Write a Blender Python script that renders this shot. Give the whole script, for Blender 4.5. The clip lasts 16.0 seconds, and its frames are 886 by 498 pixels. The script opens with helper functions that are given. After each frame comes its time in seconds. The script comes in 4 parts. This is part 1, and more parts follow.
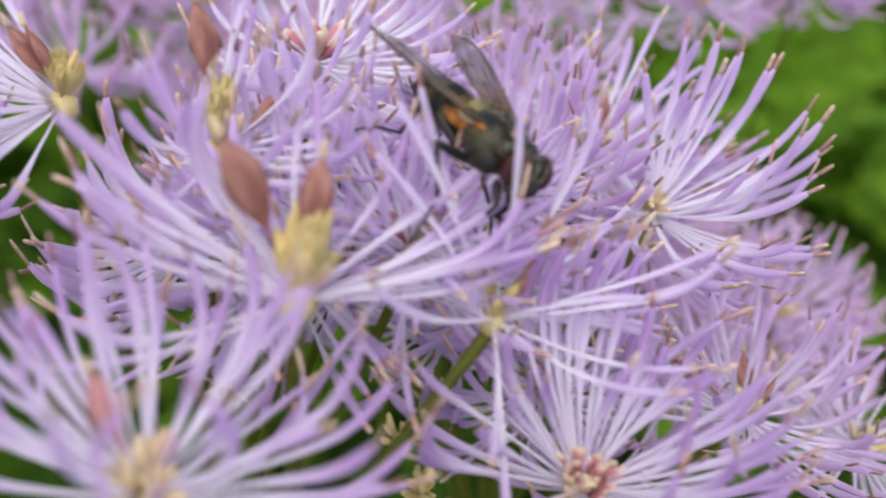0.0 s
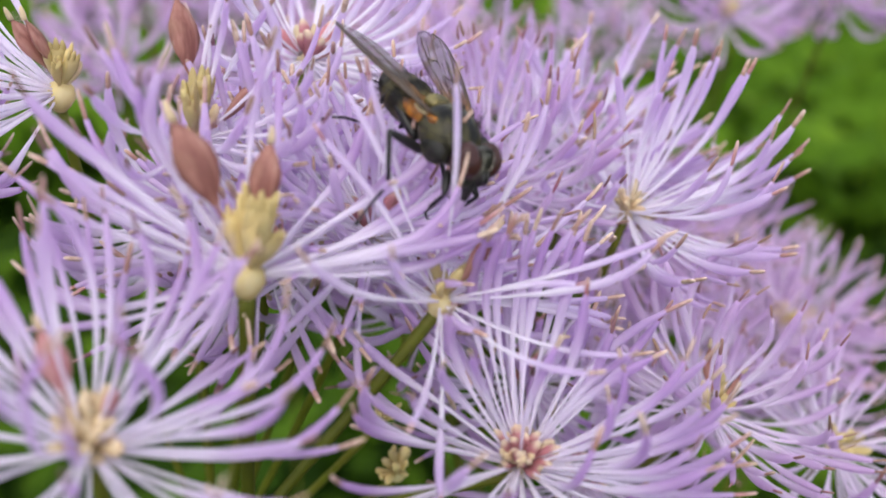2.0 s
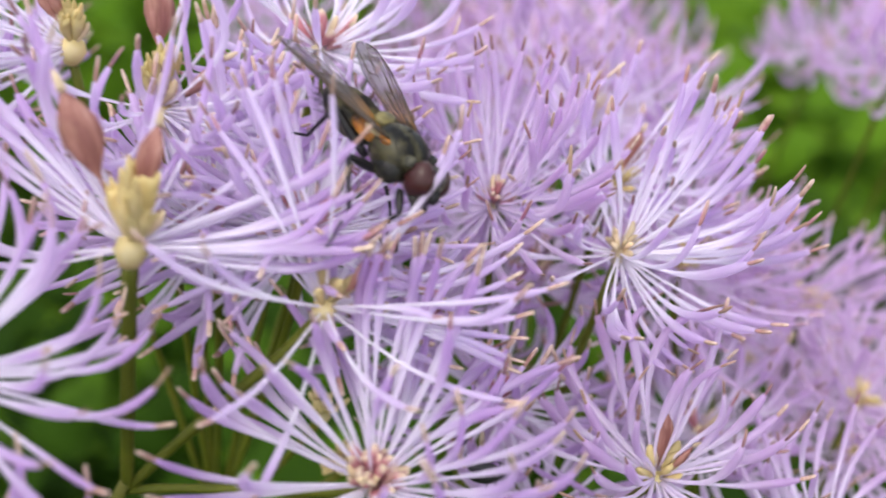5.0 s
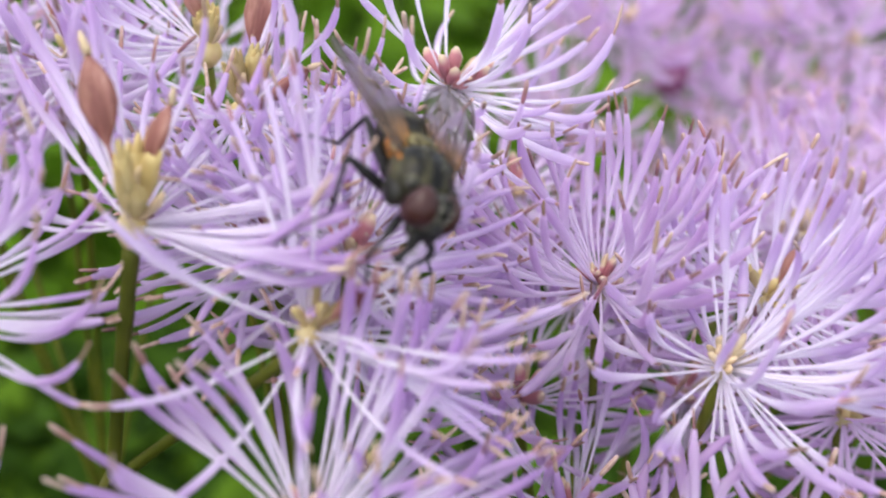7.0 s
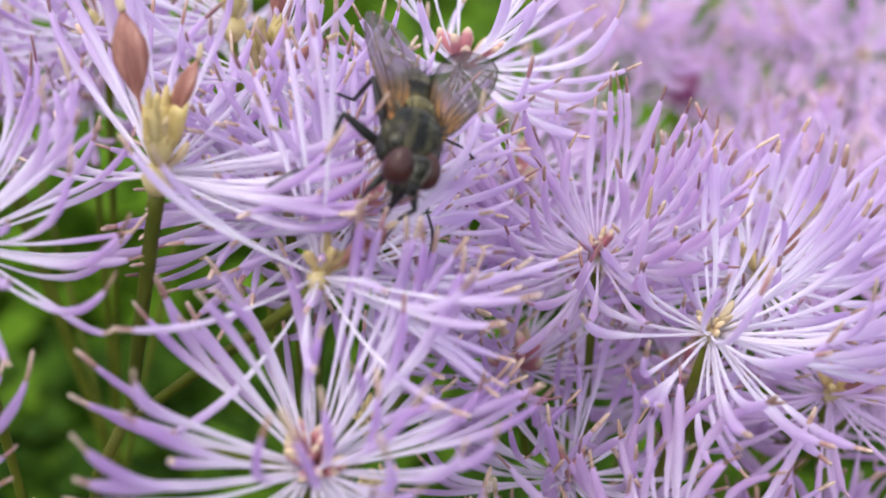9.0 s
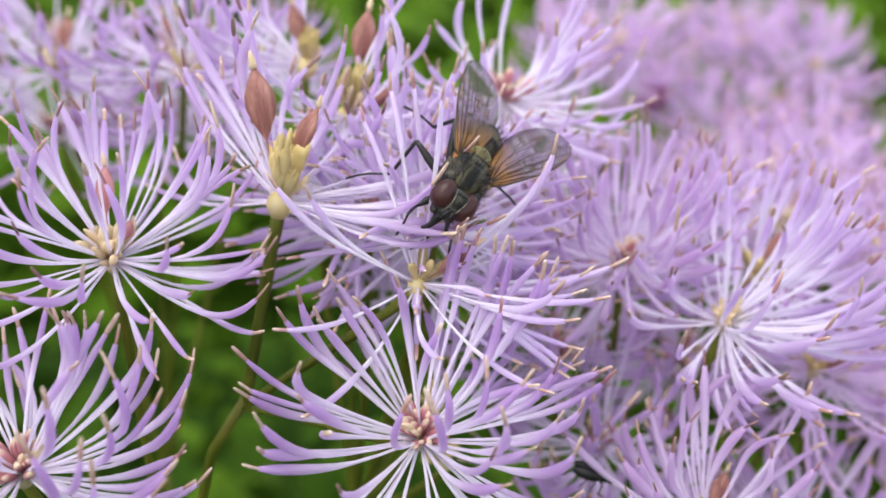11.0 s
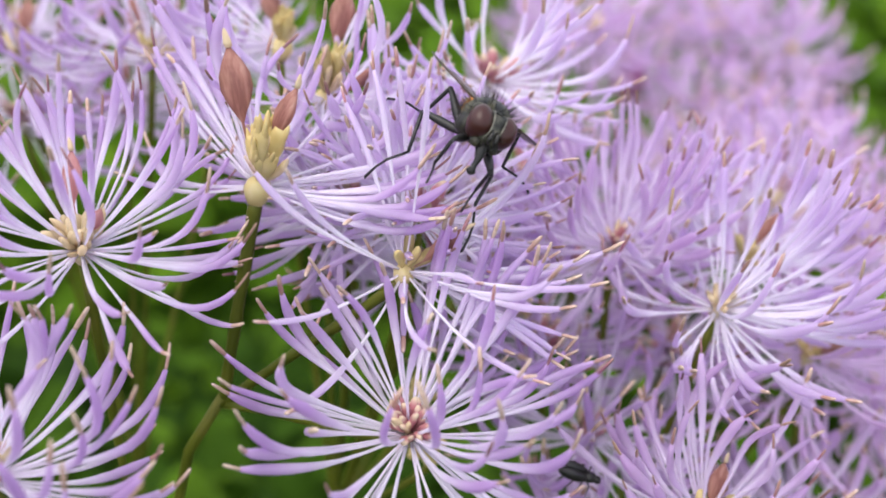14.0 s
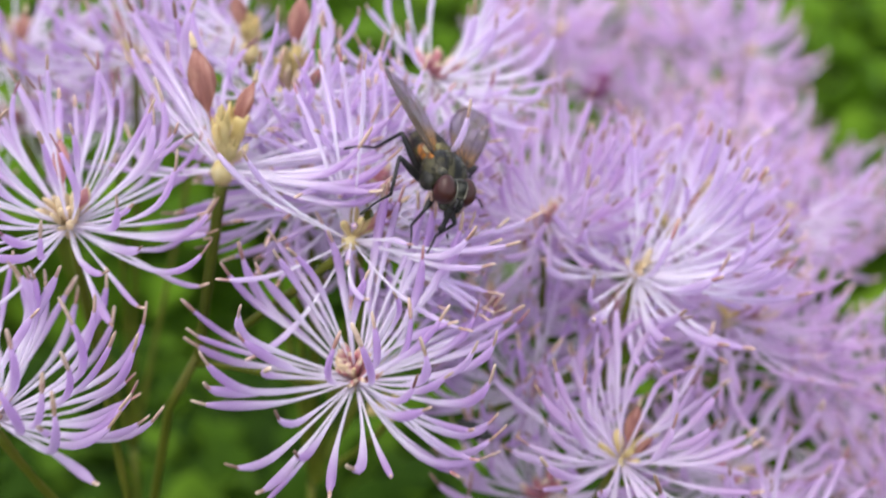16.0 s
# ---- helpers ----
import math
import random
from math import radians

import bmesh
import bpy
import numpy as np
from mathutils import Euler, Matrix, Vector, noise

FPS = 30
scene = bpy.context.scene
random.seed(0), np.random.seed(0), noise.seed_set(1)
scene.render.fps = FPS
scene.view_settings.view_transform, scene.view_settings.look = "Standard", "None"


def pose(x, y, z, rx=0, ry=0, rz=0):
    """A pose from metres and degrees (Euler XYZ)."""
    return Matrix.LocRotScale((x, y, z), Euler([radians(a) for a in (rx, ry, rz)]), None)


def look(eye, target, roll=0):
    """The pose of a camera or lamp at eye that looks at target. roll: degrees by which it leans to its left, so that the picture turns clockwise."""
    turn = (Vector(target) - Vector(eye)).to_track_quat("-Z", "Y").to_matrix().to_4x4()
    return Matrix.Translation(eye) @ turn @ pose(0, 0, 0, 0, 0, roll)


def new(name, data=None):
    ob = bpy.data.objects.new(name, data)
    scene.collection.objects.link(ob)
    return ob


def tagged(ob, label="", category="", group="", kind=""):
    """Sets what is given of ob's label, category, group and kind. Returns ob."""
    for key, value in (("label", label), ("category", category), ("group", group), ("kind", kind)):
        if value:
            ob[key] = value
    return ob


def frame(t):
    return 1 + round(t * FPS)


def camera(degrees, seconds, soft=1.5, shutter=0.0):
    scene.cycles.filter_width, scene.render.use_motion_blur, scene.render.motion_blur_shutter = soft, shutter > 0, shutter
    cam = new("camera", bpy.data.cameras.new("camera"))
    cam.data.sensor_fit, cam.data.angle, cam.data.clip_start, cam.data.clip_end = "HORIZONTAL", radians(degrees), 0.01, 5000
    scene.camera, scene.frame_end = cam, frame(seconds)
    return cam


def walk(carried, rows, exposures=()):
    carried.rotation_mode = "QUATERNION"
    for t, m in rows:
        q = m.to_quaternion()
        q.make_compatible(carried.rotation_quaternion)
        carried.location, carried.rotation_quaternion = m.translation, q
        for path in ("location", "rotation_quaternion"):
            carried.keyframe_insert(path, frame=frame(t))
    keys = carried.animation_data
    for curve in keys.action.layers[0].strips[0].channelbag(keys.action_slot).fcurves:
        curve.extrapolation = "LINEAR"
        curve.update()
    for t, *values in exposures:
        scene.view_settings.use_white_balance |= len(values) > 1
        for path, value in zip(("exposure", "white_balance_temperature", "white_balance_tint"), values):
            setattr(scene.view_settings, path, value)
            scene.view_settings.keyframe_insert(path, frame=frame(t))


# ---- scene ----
# ---- camera ----
DOF_FOCUS = 0.0536
cam = camera(44.0, 16.0, soft=1.65, shutter=0.5)
cam.data.dof.use_dof = True
cam.data.dof.focus_distance = DOF_FOCUS
cam.data.dof.aperture_fstop = 41.0
PATH = [
    (0, -0.00629, -0.03464, 1.02648, 56.48, -4.75, -2.71),
    (0.5, -0.00172, -0.03690, 1.02719, 56.27, -4.03, -0.79),
    (1, -0.00089, -0.03845, 1.02660, 56.15, -3.71, 0.32),
    (1.5, -0.00203, -0.03854, 1.02825, 56.17, -4.06, 0.78),
    (2, -0.00119, -0.03760, 1.02756, 56.65, -4.03, 1.43),
    (2.5, -0.00267, -0.03506, 1.02922, 56.07, -5.32, 1.66),
    (3, -0.00520, -0.02552, 1.02720, 54.26, -6.30, 2.61),
    (3.5, 0.00240, -0.02696, 1.03269, 49.55, -5.84, 8.12),
    (4, 0.01052, -0.03962, 1.02961, 54.92, -4.21, 11.02),
    (4.2, 0.00633, -0.03927, 1.03244, 54.10, -5.67, 11.38),
    (6.3, 0.03052, -0.02479, 1.02399, 57.66, -2.99, 35.35),
    (6.5, 0.02995, -0.02477, 1.02535, 58.04, -3.74, 37.22),
    (7, 0.02564, -0.02362, 1.02503, 59.05, -4.23, 41.10),
    (7.5, 0.02601, -0.02257, 1.02145, 60.54, -4.92, 43.18),
    (8, 0.02265, -0.02126, 1.02145, 59.94, -5.86, 43.03),
    (8.2, 0.02402, -0.02156, 1.02081, 60.31, -5.28, 43.59),
    (10.3, 0.03008, -0.03481, 1.03091, 59.41, -5.92, 40.18),
    (10.5, 0.02995, -0.03537, 1.02949, 59.78, -6.17, 39.99),
    (11, 0.02894, -0.03762, 1.02972, 59.82, -6.22, 39.57),
    (11.5, 0.02950, -0.03680, 1.02958, 59.39, -6.37, 39.61),
    (12, 0.02921, -0.03507, 1.03058, 58.99, -6.51, 39.53),
    (12.5, 0.02786, -0.03552, 1.02873, 59.31, -6.63, 39.02),
    (13, 0.02967, -0.03563, 1.02970, 59.21, -6.52, 39.03),
    (13.5, 0.02971, -0.03753, 1.03043, 59.16, -6.57, 38.75),
    (14, 0.02705, -0.03651, 1.02808, 59.62, -6.45, 37.79),
    (14.5, 0.02595, -0.03485, 1.02737, 59.83, -6.40, 37.48),
    (15, 0.02501, -0.03406, 1.02685, 59.60, -6.97, 37.31),
    (15.5, 0.02951, -0.03563, 1.02986, 59.27, -6.20, 37.52),
    (16, 0.03479, -0.04101, 1.03039, 60.39, -5.48, 37.52),
]
walk(cam, [(t, pose(*p)) for t, *p in PATH], exposures=[(0, 0.79), (0.7, 0.83), (2.5, 0.84), (3.0, 0.77), (3.5, 0.86), (4.2, 0.97), (6.3, 1.06), (16, 1.075)])

# ---- light: bright overcast sky, soft high sun ----
world = bpy.data.worlds.new("sky")
scene.world = world
world.use_nodes = True
wn = world.node_tree.nodes
sky = wn.new("ShaderNodeTexSky")
sky.sky_type, sky.sun_disc = "NISHITA", False
sky.sun_elevation, sky.sun_rotation = radians(62), radians(200)
sky.air_density, sky.dust_density, sky.ozone_density = 1.0, 4.0, 1.0
wn["Background"].inputs["Strength"].default_value = 0.155
cloud = wn.new("ShaderNodeMix")
cloud.data_type, cloud.inputs[0].default_value = "RGBA", 0.6
cloud.inputs[7].default_value = (5.37, 5.42, 5.82, 1)  # a thin white overcast over the blue
world.node_tree.links.new(sky.outputs[0], cloud.inputs[6])
world.node_tree.links.new(cloud.outputs[2], wn["Background"].inputs["Color"])
sun = new("sun", bpy.data.lights.new("sun", "SUN"))
sun.data.energy, sun.data.angle, sun.data.color = 0.6, radians(40), (1.0, 0.97, 0.92)
sun.matrix_basis = look((-0.6, -0.9, 3.2), (0, 0, 1))

MM = 0.001
TOP = Vector((0, 0, 1.0))  # height of the flower heads above the ground


# ---- materials ----
def nodes_of(name):
    m = bpy.data.materials.new(name)
    m.use_nodes = True
    return m, m.node_tree, m.node_tree.nodes["Principled BSDF"]


def ramp(tree, source, stops):
    r = tree.nodes.new("ShaderNodeValToRGB")
    while len(r.color_ramp.elements) < len(stops):
        r.color_ramp.elements.new(0.5)
    for e, (p, c) in zip(r.color_ramp.elements, stops):
        e.position, e.color = p, (*c, 1)
    tree.links.new(source, r.inputs[0])
    return r.outputs[0]


def noise_of(tree, scale, detail=3.0, coords="Object"):
    tc = tree.nodes.new("ShaderNodeTexCoord")
    n = tree.nodes.new("ShaderNodeTexNoise")
    n.inputs["Scale"].default_value, n.inputs["Detail"].default_value = scale, detail
    tree.links.new(tc.outputs[coords], n.inputs["Vector"])
    return n.outputs["Fac"]


def mixed(tree, a, b, fac, mode="MIX"):
    x = tree.nodes.new("ShaderNodeMix")
    x.data_type, x.blend_type = "RGBA", mode
    for socket, v in ((x.inputs[6], a), (x.inputs[7], b), (x.inputs[0], fac)):
        if isinstance(v, (tuple, list)):
            socket.default_value = (*v, 1)
        elif isinstance(v, (int, float)):
            socket.default_value = v
        else:
            tree.links.new(v, socket)
    return x.outputs[2]


def rnd(tree):
    return tree.nodes.new("ShaderNodeObjectInfo").outputs["Random"]


def relief(tree, bsdf, height, strength, distance):
    b = tree.nodes.new("ShaderNodeBump")
    b.inputs["Strength"].default_value, b.inputs["Distance"].default_value = strength, distance
    tree.links.new(height, b.inputs["Height"])
    tree.links.new(b.outputs[0], bsdf.inputs["Normal"])


def glow_through(tree, bsdf, colour, amount):
    """Adds light that passes through thin plant tissue."""
    tr = tree.nodes.new("ShaderNodeBsdfTranslucent")
    mx = tree.nodes.new("ShaderNodeMixShader")
    mx.inputs[0].default_value = amount
    tree.links.new(colour, tr.inputs[0])
    tree.links.new(bsdf.outputs[0], mx.inputs[1])
    tree.links.new(tr.outputs[0], mx.inputs[2])
    tree.links.new(mx.outputs[0], tree.nodes["Material Output"].inputs[0])


def petal_material(name, base, mid, club, rough=0.45):
    m, t, b = nodes_of(name)
    at = t.nodes.new("ShaderNodeAttribute")
    at.attribute_name = "along"
    c = ramp(t, at.outputs["Fac"], [(0.0, base), (0.5, mid), (0.78, club), (1.0, club)])
    c = mixed(t, c, (0.93, 0.88, 0.97), ramp(t, rnd(t), [(0.3, (0, 0, 0)), (1.0, (0.35, 0.35, 0.35))]))
    c = mixed(t, c, (0.66, 0.46, 0.76), ramp(t, noise_of(t, 900.0), [(0.45, (0, 0, 0)), (0.75, (0.2, 0.2, 0.2))]))
    t.links.new(c, b.inputs["Base Color"])
    b.inputs["Roughness"].default_value = rough
    b.inputs["Sheen Weight"].default_value = 0.15
    relief(t, b, noise_of(t, 5000.0, 2.0), 0.25, 0.00003)
    glow_through(t, b, c, 0.62)
    return m


def soft_material(name, stops, scale=700.0, rough=0.5, through_amount=0.2, bump=0.3, gloss=0.4):
    m, t, b = nodes_of(name)
    c = ramp(t, noise_of(t, scale, 4.0), stops)
    dark = ramp(t, rnd(t), [(0.0, (0.72, 0.72, 0.72)), (1.0, (1.08, 1.08, 1.08))])
    c = mixed(t, c, dark, 1.0, "MULTIPLY")
    t.links.new(c, b.inputs["Base Color"])
    b.inputs["Roughness"].default_value = rough
    b.inputs["Specular IOR Level"].default_value = gloss
    relief(t, b, noise_of(t, scale * 6, 3.0), bump, 0.00004)
    if through_amount:
        glow_through(t, b, c, through_amount)
    return m


LILAC = petal_material("lilac_filament", (0.95, 0.92, 0.97), (0.92, 0.87, 0.965), (0.705, 0.525, 0.80))
PINK = petal_material("pink_filament", (0.92, 0.86, 0.96), (0.89, 0.80, 0.93), (0.70, 0.515, 0.765))
PALE = petal_material("pale_filament", (0.96, 0.94, 0.98), (0.94, 0.90, 0.98), (0.745, 0.59, 0.84))

BLUSH = petal_material("blush_filament", (0.88, 0.76, 0.92), (0.86, 0.705, 0.895), (0.76, 0.565, 0.81))

VIOLET = petal_material("violet_filament", (0.95, 0.92, 0.97), (0.915, 0.86, 0.96), (0.65, 0.46, 0.755))
WHITISH = petal_material("whitish_filament", (0.97, 0.95, 0.98), (0.95, 0.92, 0.98), (0.79, 0.66, 0.88))


def anther_material(name, stops, tip):
    m, t, b = nodes_of(name)
    c = ramp(t, rnd(t), stops)
    at = t.nodes.new("ShaderNodeAttribute")
    at.attribute_name = "along"
    c = mixed(t, c, tip, ramp(t, at.outputs["Fac"], [(0.45, (0, 0, 0)), (1.0, (0.6, 0.6, 0.6))]))
    c = mixed(t, c, (0.30, 0.16, 0.10), ramp(t, noise_of(t, 2500.0), [(0.45, (0, 0, 0)), (0.7, (0.6, 0.6, 0.6))]))
    t.links.new(c, b.inputs["Base Color"])
    b.inputs["Roughness"].default_value = 0.6
    relief(t, b, noise_of(t, 6000.0), 0.4, 0.00004)
    return m


ANTHER = anther_material("anther_tan", [(0.0, (0.46, 0.29, 0.23)), (0.3, (0.56, 0.41, 0.33)), (0.6, (0.38, 0.19, 0.17)), (0.8, (0.62, 0.50, 0.38)), (1.0, (0.44, 0.18, 0.22))], (0.70, 0.56, 0.44))
ANTHER_DARK = anther_material("anther_mauve", [(0.0, (0.20, 0.09, 0.12)), (0.35, (0.30, 0.15, 0.16)), (0.6, (0.42, 0.29, 0.20)), (0.8, (0.16, 0.07, 0.08)), (1.0, (0.34, 0.13, 0.20))], (0.38, 0.26, 0.17))
ANTHER_FAINT = anther_material("anther_rosy", [(0.0, (0.62, 0.42, 0.55)), (0.5, (0.58, 0.36, 0.50)), (1.0, (0.66, 0.46, 0.52))], (0.66, 0.48, 0.52))


def pod_material(name, stops, patch):
    m, t, b = nodes_of(name)
    tc, mp, n = t.nodes.new("ShaderNodeTexCoord"), t.nodes.new("ShaderNodeMapping"), t.nodes.new("ShaderNodeTexNoise")
    mp.inputs["Scale"].default_value = (1.0, 1.0, 0.12)
    n.inputs["Scale"].default_value, n.inputs["Detail"].default_value = 2600.0, 4.0
    t.links.new(tc.outputs["Object"], mp.inputs[0])
    t.links.new(mp.outputs[0], n.inputs["Vector"])
    c = ramp(t, n.outputs["Fac"], stops)
    c = mixed(t, c, patch, ramp(t, noise_of(t, 450.0), [(0.5, (0, 0, 0)), (0.75, (0.6, 0.6, 0.6))]))
    t.links.new(c, b.inputs["Base Color"])
    b.inputs["Roughness"].default_value = 0.55
    relief(t, b, n.outputs["Fac"], 0.5, 0.00008)
    glow_through(t, b, c, 0.3)
    return m


CARPEL = pod_material("carpel_brown", [(0.35, (0.27, 0.105, 0.085)), (0.5, (0.41, 0.185, 0.145)), (0.7, (0.54, 0.31, 0.25))], (0.46, 0.30, 0.18))
CARPEL_ROSY = pod_material("carpel_rosy", [(0.35, (0.42, 0.16, 0.17)), (0.5, (0.54, 0.25, 0.25)), (0.7, (0.64, 0.38, 0.36))], (0.60, 0.34, 0.36))
ROSE = soft_material("carpel_rose", [(0.25, (0.50, 0.18, 0.19)), (0.5, (0.64, 0.32, 0.30)), (0.75, (0.80, 0.58, 0.48))], 700.0, 0.5, 0.25)
MAGENTA = soft_material("bud_magenta", [(0.3, (0.36, 0.07, 0.22)), (0.7, (0.50, 0.15, 0.34))], 300.0, 0.5, 0.2)
YELLOW = soft_material("lobe_yellow", [(0.25, (0.70, 0.54, 0.21)), (0.55, (0.80, 0.67, 0.32)), (0.85, (0.86, 0.78, 0.51))], 700.0, 0.5, 0.3)
CREAM = soft_material("lobe_cream", [(0.25, (0.74, 0.56, 0.34)), (0.55, (0.84, 0.70, 0.46)), (0.85, (0.88, 0.80, 0.62))], 700.0, 0.5, 0.3)
STEM = soft_material("stem_olive", [(0.25, (0.066, 0.080, 0.008)), (0.55, (0.115, 0.130, 0.013)), (0.85, (0.16, 0.14, 0.026))], 400.0, 0.5, 0.0, 0.4, 0.2)
def leaf_material(name, stops, shade=0.7):
    m, t, b = nodes_of(name)
    isl = t.nodes.new("ShaderNodeNewGeometry").outputs["Random Per Island"]
    c = ramp(t, isl, stops)
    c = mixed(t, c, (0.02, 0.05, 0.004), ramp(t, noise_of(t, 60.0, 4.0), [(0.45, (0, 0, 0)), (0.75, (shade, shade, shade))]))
    t.links.new(c, b.inputs["Base Color"])
    b.inputs["Roughness"].default_value = 0.65
    b.inputs["Specular IOR Level"].default_value = 0.05
    relief(t, b, noise_of(t, 300.0, 3.0), 0.3, 0.0004)
    glow_through(t, b, c, 0.3)
    return m


# the shade under the flowers is put into this darker leaf colour
LEAF_SHADED = leaf_material("leaf_green_shaded", [(0.0, (0.014, 0.036, 0.003)), (0.45, (0.030, 0.072, 0.005)), (0.75, (0.062, 0.130, 0.008)), (1.0, (0.10, 0.19, 0.013))])
# the same leaf made lighter, for open light on the growth beyond
LEAF_LIT = leaf_material("leaf_green_lit", [(0.0, (0.065, 0.145, 0.008)), (0.45, (0.090, 0.190, 0.010)), (0.8, (0.115, 0.230, 0.014)), (1.0, (0.15, 0.27, 0.020))], 0.3)
GROUND = soft_material("grassy_soil", [(0.3, (0.018, 0.024, 0.006)), (0.55, (0.025, 0.050, 0.006)), (0.8, (0.04, 0.08, 0.010))], 6.0, 1.0, 0.0, 0.6, 0.0)


# ---- mesh helpers ----
def mesh_of(name, bm, material, smooth=True):
    me = bpy.data.meshes.new(name)
    bm.normal_update()
    bm.to_mesh(me)
    bm.free()
    me.materials.append(material)
    me.polygons.foreach_set("use_smooth", [smooth] * len(me.polygons))
    return me


def part(name, bm, material, parent, label=""):
    ob = new(name, mesh_of(name, bm, material) if isinstance(bm, bmesh.types.BMesh) else bm)
    ob.parent = parent
    return tagged(ob, label)


def tube(bm, points, radii, sides=6, flat=1.0, cap=True, layer=None, alongs=None, side_dir=None):
    """A tube along points; flat squeezes it along its second axis."""
    rings, prev = [], None
    n = len(points)
    for i, p in enumerate(points):
        d = (points[min(i + 1, n - 1)] - points[max(i - 1, 0)]).normalized()
        ref = side_dir or prev or (Vector((0, 1, 0)) if abs(d.y) < 0.9 else Vector((1, 0, 0)))
        a = (ref - d * ref.dot(d)).normalized()
        b = d.cross(a)
        prev = a
        ring = []
        for k in range(sides):
            w = 2 * math.pi * k / sides
            v = bm.verts.new(p + a * (math.cos(w) * radii[i]) + b * (math.sin(w) * radii[i] * flat))
            if layer is not None:
                v[layer] = alongs[i]
            ring.append(v)
        rings.append(ring)
    for r0, r1 in zip(rings, rings[1:]):
        for k in range(sides):
            bm.faces.new((r0[k], r0[(k + 1) % sides], r1[(k + 1) % sides], r1[k]))
    if cap:
        bm.faces.new(rings[0][::-1])
        bm.faces.new(rings[-1])
    return rings


def smoothstep(a, b, x):
    x = min(max((x - a) / (b - a), 0.0), 1.0)
    return x * x * (3 - 2 * x)


def tipped_material(name, base, tip):
    m, t, b = nodes_of(name)
    at = t.nodes.new("ShaderNodeAttribute")
    at.attribute_name = "along"
    c = ramp(t, at.outputs["Fac"], [(0.0, base), (0.76, base), (0.95, tip), (1.0, tip)])
    c = mixed(t, c, (0.46, 0.14, 0.18), ramp(t, noise_of(t, 900.0), [(0.45, (0, 0, 0)), (0.75, (0.45, 0.45, 0.45))]))
    c = mixed(t, c, ramp(t, rnd(t), [(0.0, (0.75, 0.72, 0.74)), (1.0, (1.08, 1.06, 1.04))]), 1.0, "MULTIPLY")
    t.links.new(c, b.inputs["Base Color"])
    b.inputs["Roughness"].default_value = 0.5
    relief(t, b, noise_of(t, 4500.0, 3.0), 0.3, 0.00004)
    glow_through(t, b, c, 0.25)
    return m


TIPPED = tipped_material("lobe_rose_tipped", (0.60, 0.26, 0.29), (0.84, 0.70, 0.50))


# ---- stamens: a few shapes, shared by all flowers ----
STAMEN = 10 * MM


def stamen_shapes(material, count, seed, dark=0.0, anther=None, hooks=(0, 0, 0, 0.05, 0.14)):
    rng = random.Random(seed)
    shapes = []
    for i in range(count):
        sag = rng.uniform(0.04, 0.15) if i % 5 else rng.uniform(-0.07, -0.01)
        side, hook = rng.uniform(-0.06, 0.06), rng.choice(hooks)
        club, thin = rng.uniform(0.18, 0.285) * MM, rng.uniform(0.075, 0.105) * MM
        split = rng.uniform(0.89, 0.92)
        wave, ph = rng.uniform(0.0, 0.012), rng.uniform(0, 6)

        def place(s):
            z = -sag * 2.6 * (s - s ** 3) + hook * (max(0.0, s - 0.62) ** 2 * 9 - 0.6 * s) + wave * math.sin(9 * s + ph) * s
            return Vector((s * STAMEN, side * math.sin(math.pi * s) * STAMEN, z * STAMEN))

        bm = bmesh.new()
        layer = bm.verts.layers.float.new("along")
        ss = [0.0, 0.12, 0.26, 0.4, 0.5, 0.6, 0.68, 0.76, 0.83, 0.875, split]
        rad = [thin * 0.9 + (club - thin) * smoothstep(0.3, 0.74, s) - (club - 0.125 * MM) * smoothstep(0.80, 0.93, s) for s in ss]
        tube(bm, [place(s) for s in ss], rad, 7, layer=layer, alongs=ss)
        fil = mesh_of("stamen", bm, material)
        bm = bmesh.new()
        ss = [split - 0.008, split + 0.012, split + 0.034, split + 0.060, split + 0.080, split + 0.088]
        shade = rng.random() < dark
        w = rng.uniform(0.075, 0.11) * MM if shade else rng.uniform(0.095, 0.14) * MM
        bend = rng.uniform(-0.15, 0.25)
        pts = [place(s) + Vector((0, 0, bend * (s - split) * STAMEN)) for s in ss]
        tip = bm.verts.layers.float.new("along")
        tube(bm, pts, [0.5 * w, w, 1.05 * w, w, 0.8 * w, 0.35 * w], 7, flat=0.72, layer=tip, alongs=[0, 0.15, 0.4, 0.7, 0.9, 1])
        shapes.append((fil, mesh_of("anther", bm, ANTHER_DARK if shade else anther or ANTHER), sag))
    return shapes


SHAPES = {"lilac": stamen_shapes(LILAC, 22, 3, 0.3), "pink": stamen_shapes(PINK, 14, 5, 0.8), "pale": stamen_shapes(PALE, 18, 9, 0.35), "blush": stamen_shapes(BLUSH, 6, 15, 0.0, ANTHER_FAINT), "whitish": stamen_shapes(WHITISH, 14, 27), "violet": stamen_shapes(VIOLET, 24, 31, 0.15, None, (0, 0.03, 0.07, 0.12, 0.2))}


def lobe_mesh(material, length, width):
    bm = bmesh.new()
    ss = (0, 0.2, 0.45, 0.7, 0.88, 1.0)
    pts = [Vector((0.16 * length * math.sin(2.2 * s), 0, s * length)) for s in ss]
    tube(bm, pts, [width * f for f in (0.35, 0.55, 0.9, 1.0, 0.75, 0.25)], 8, flat=0.7, layer=bm.verts.layers.float.new("along"), alongs=ss)
    return mesh_of("lobe", bm, material)


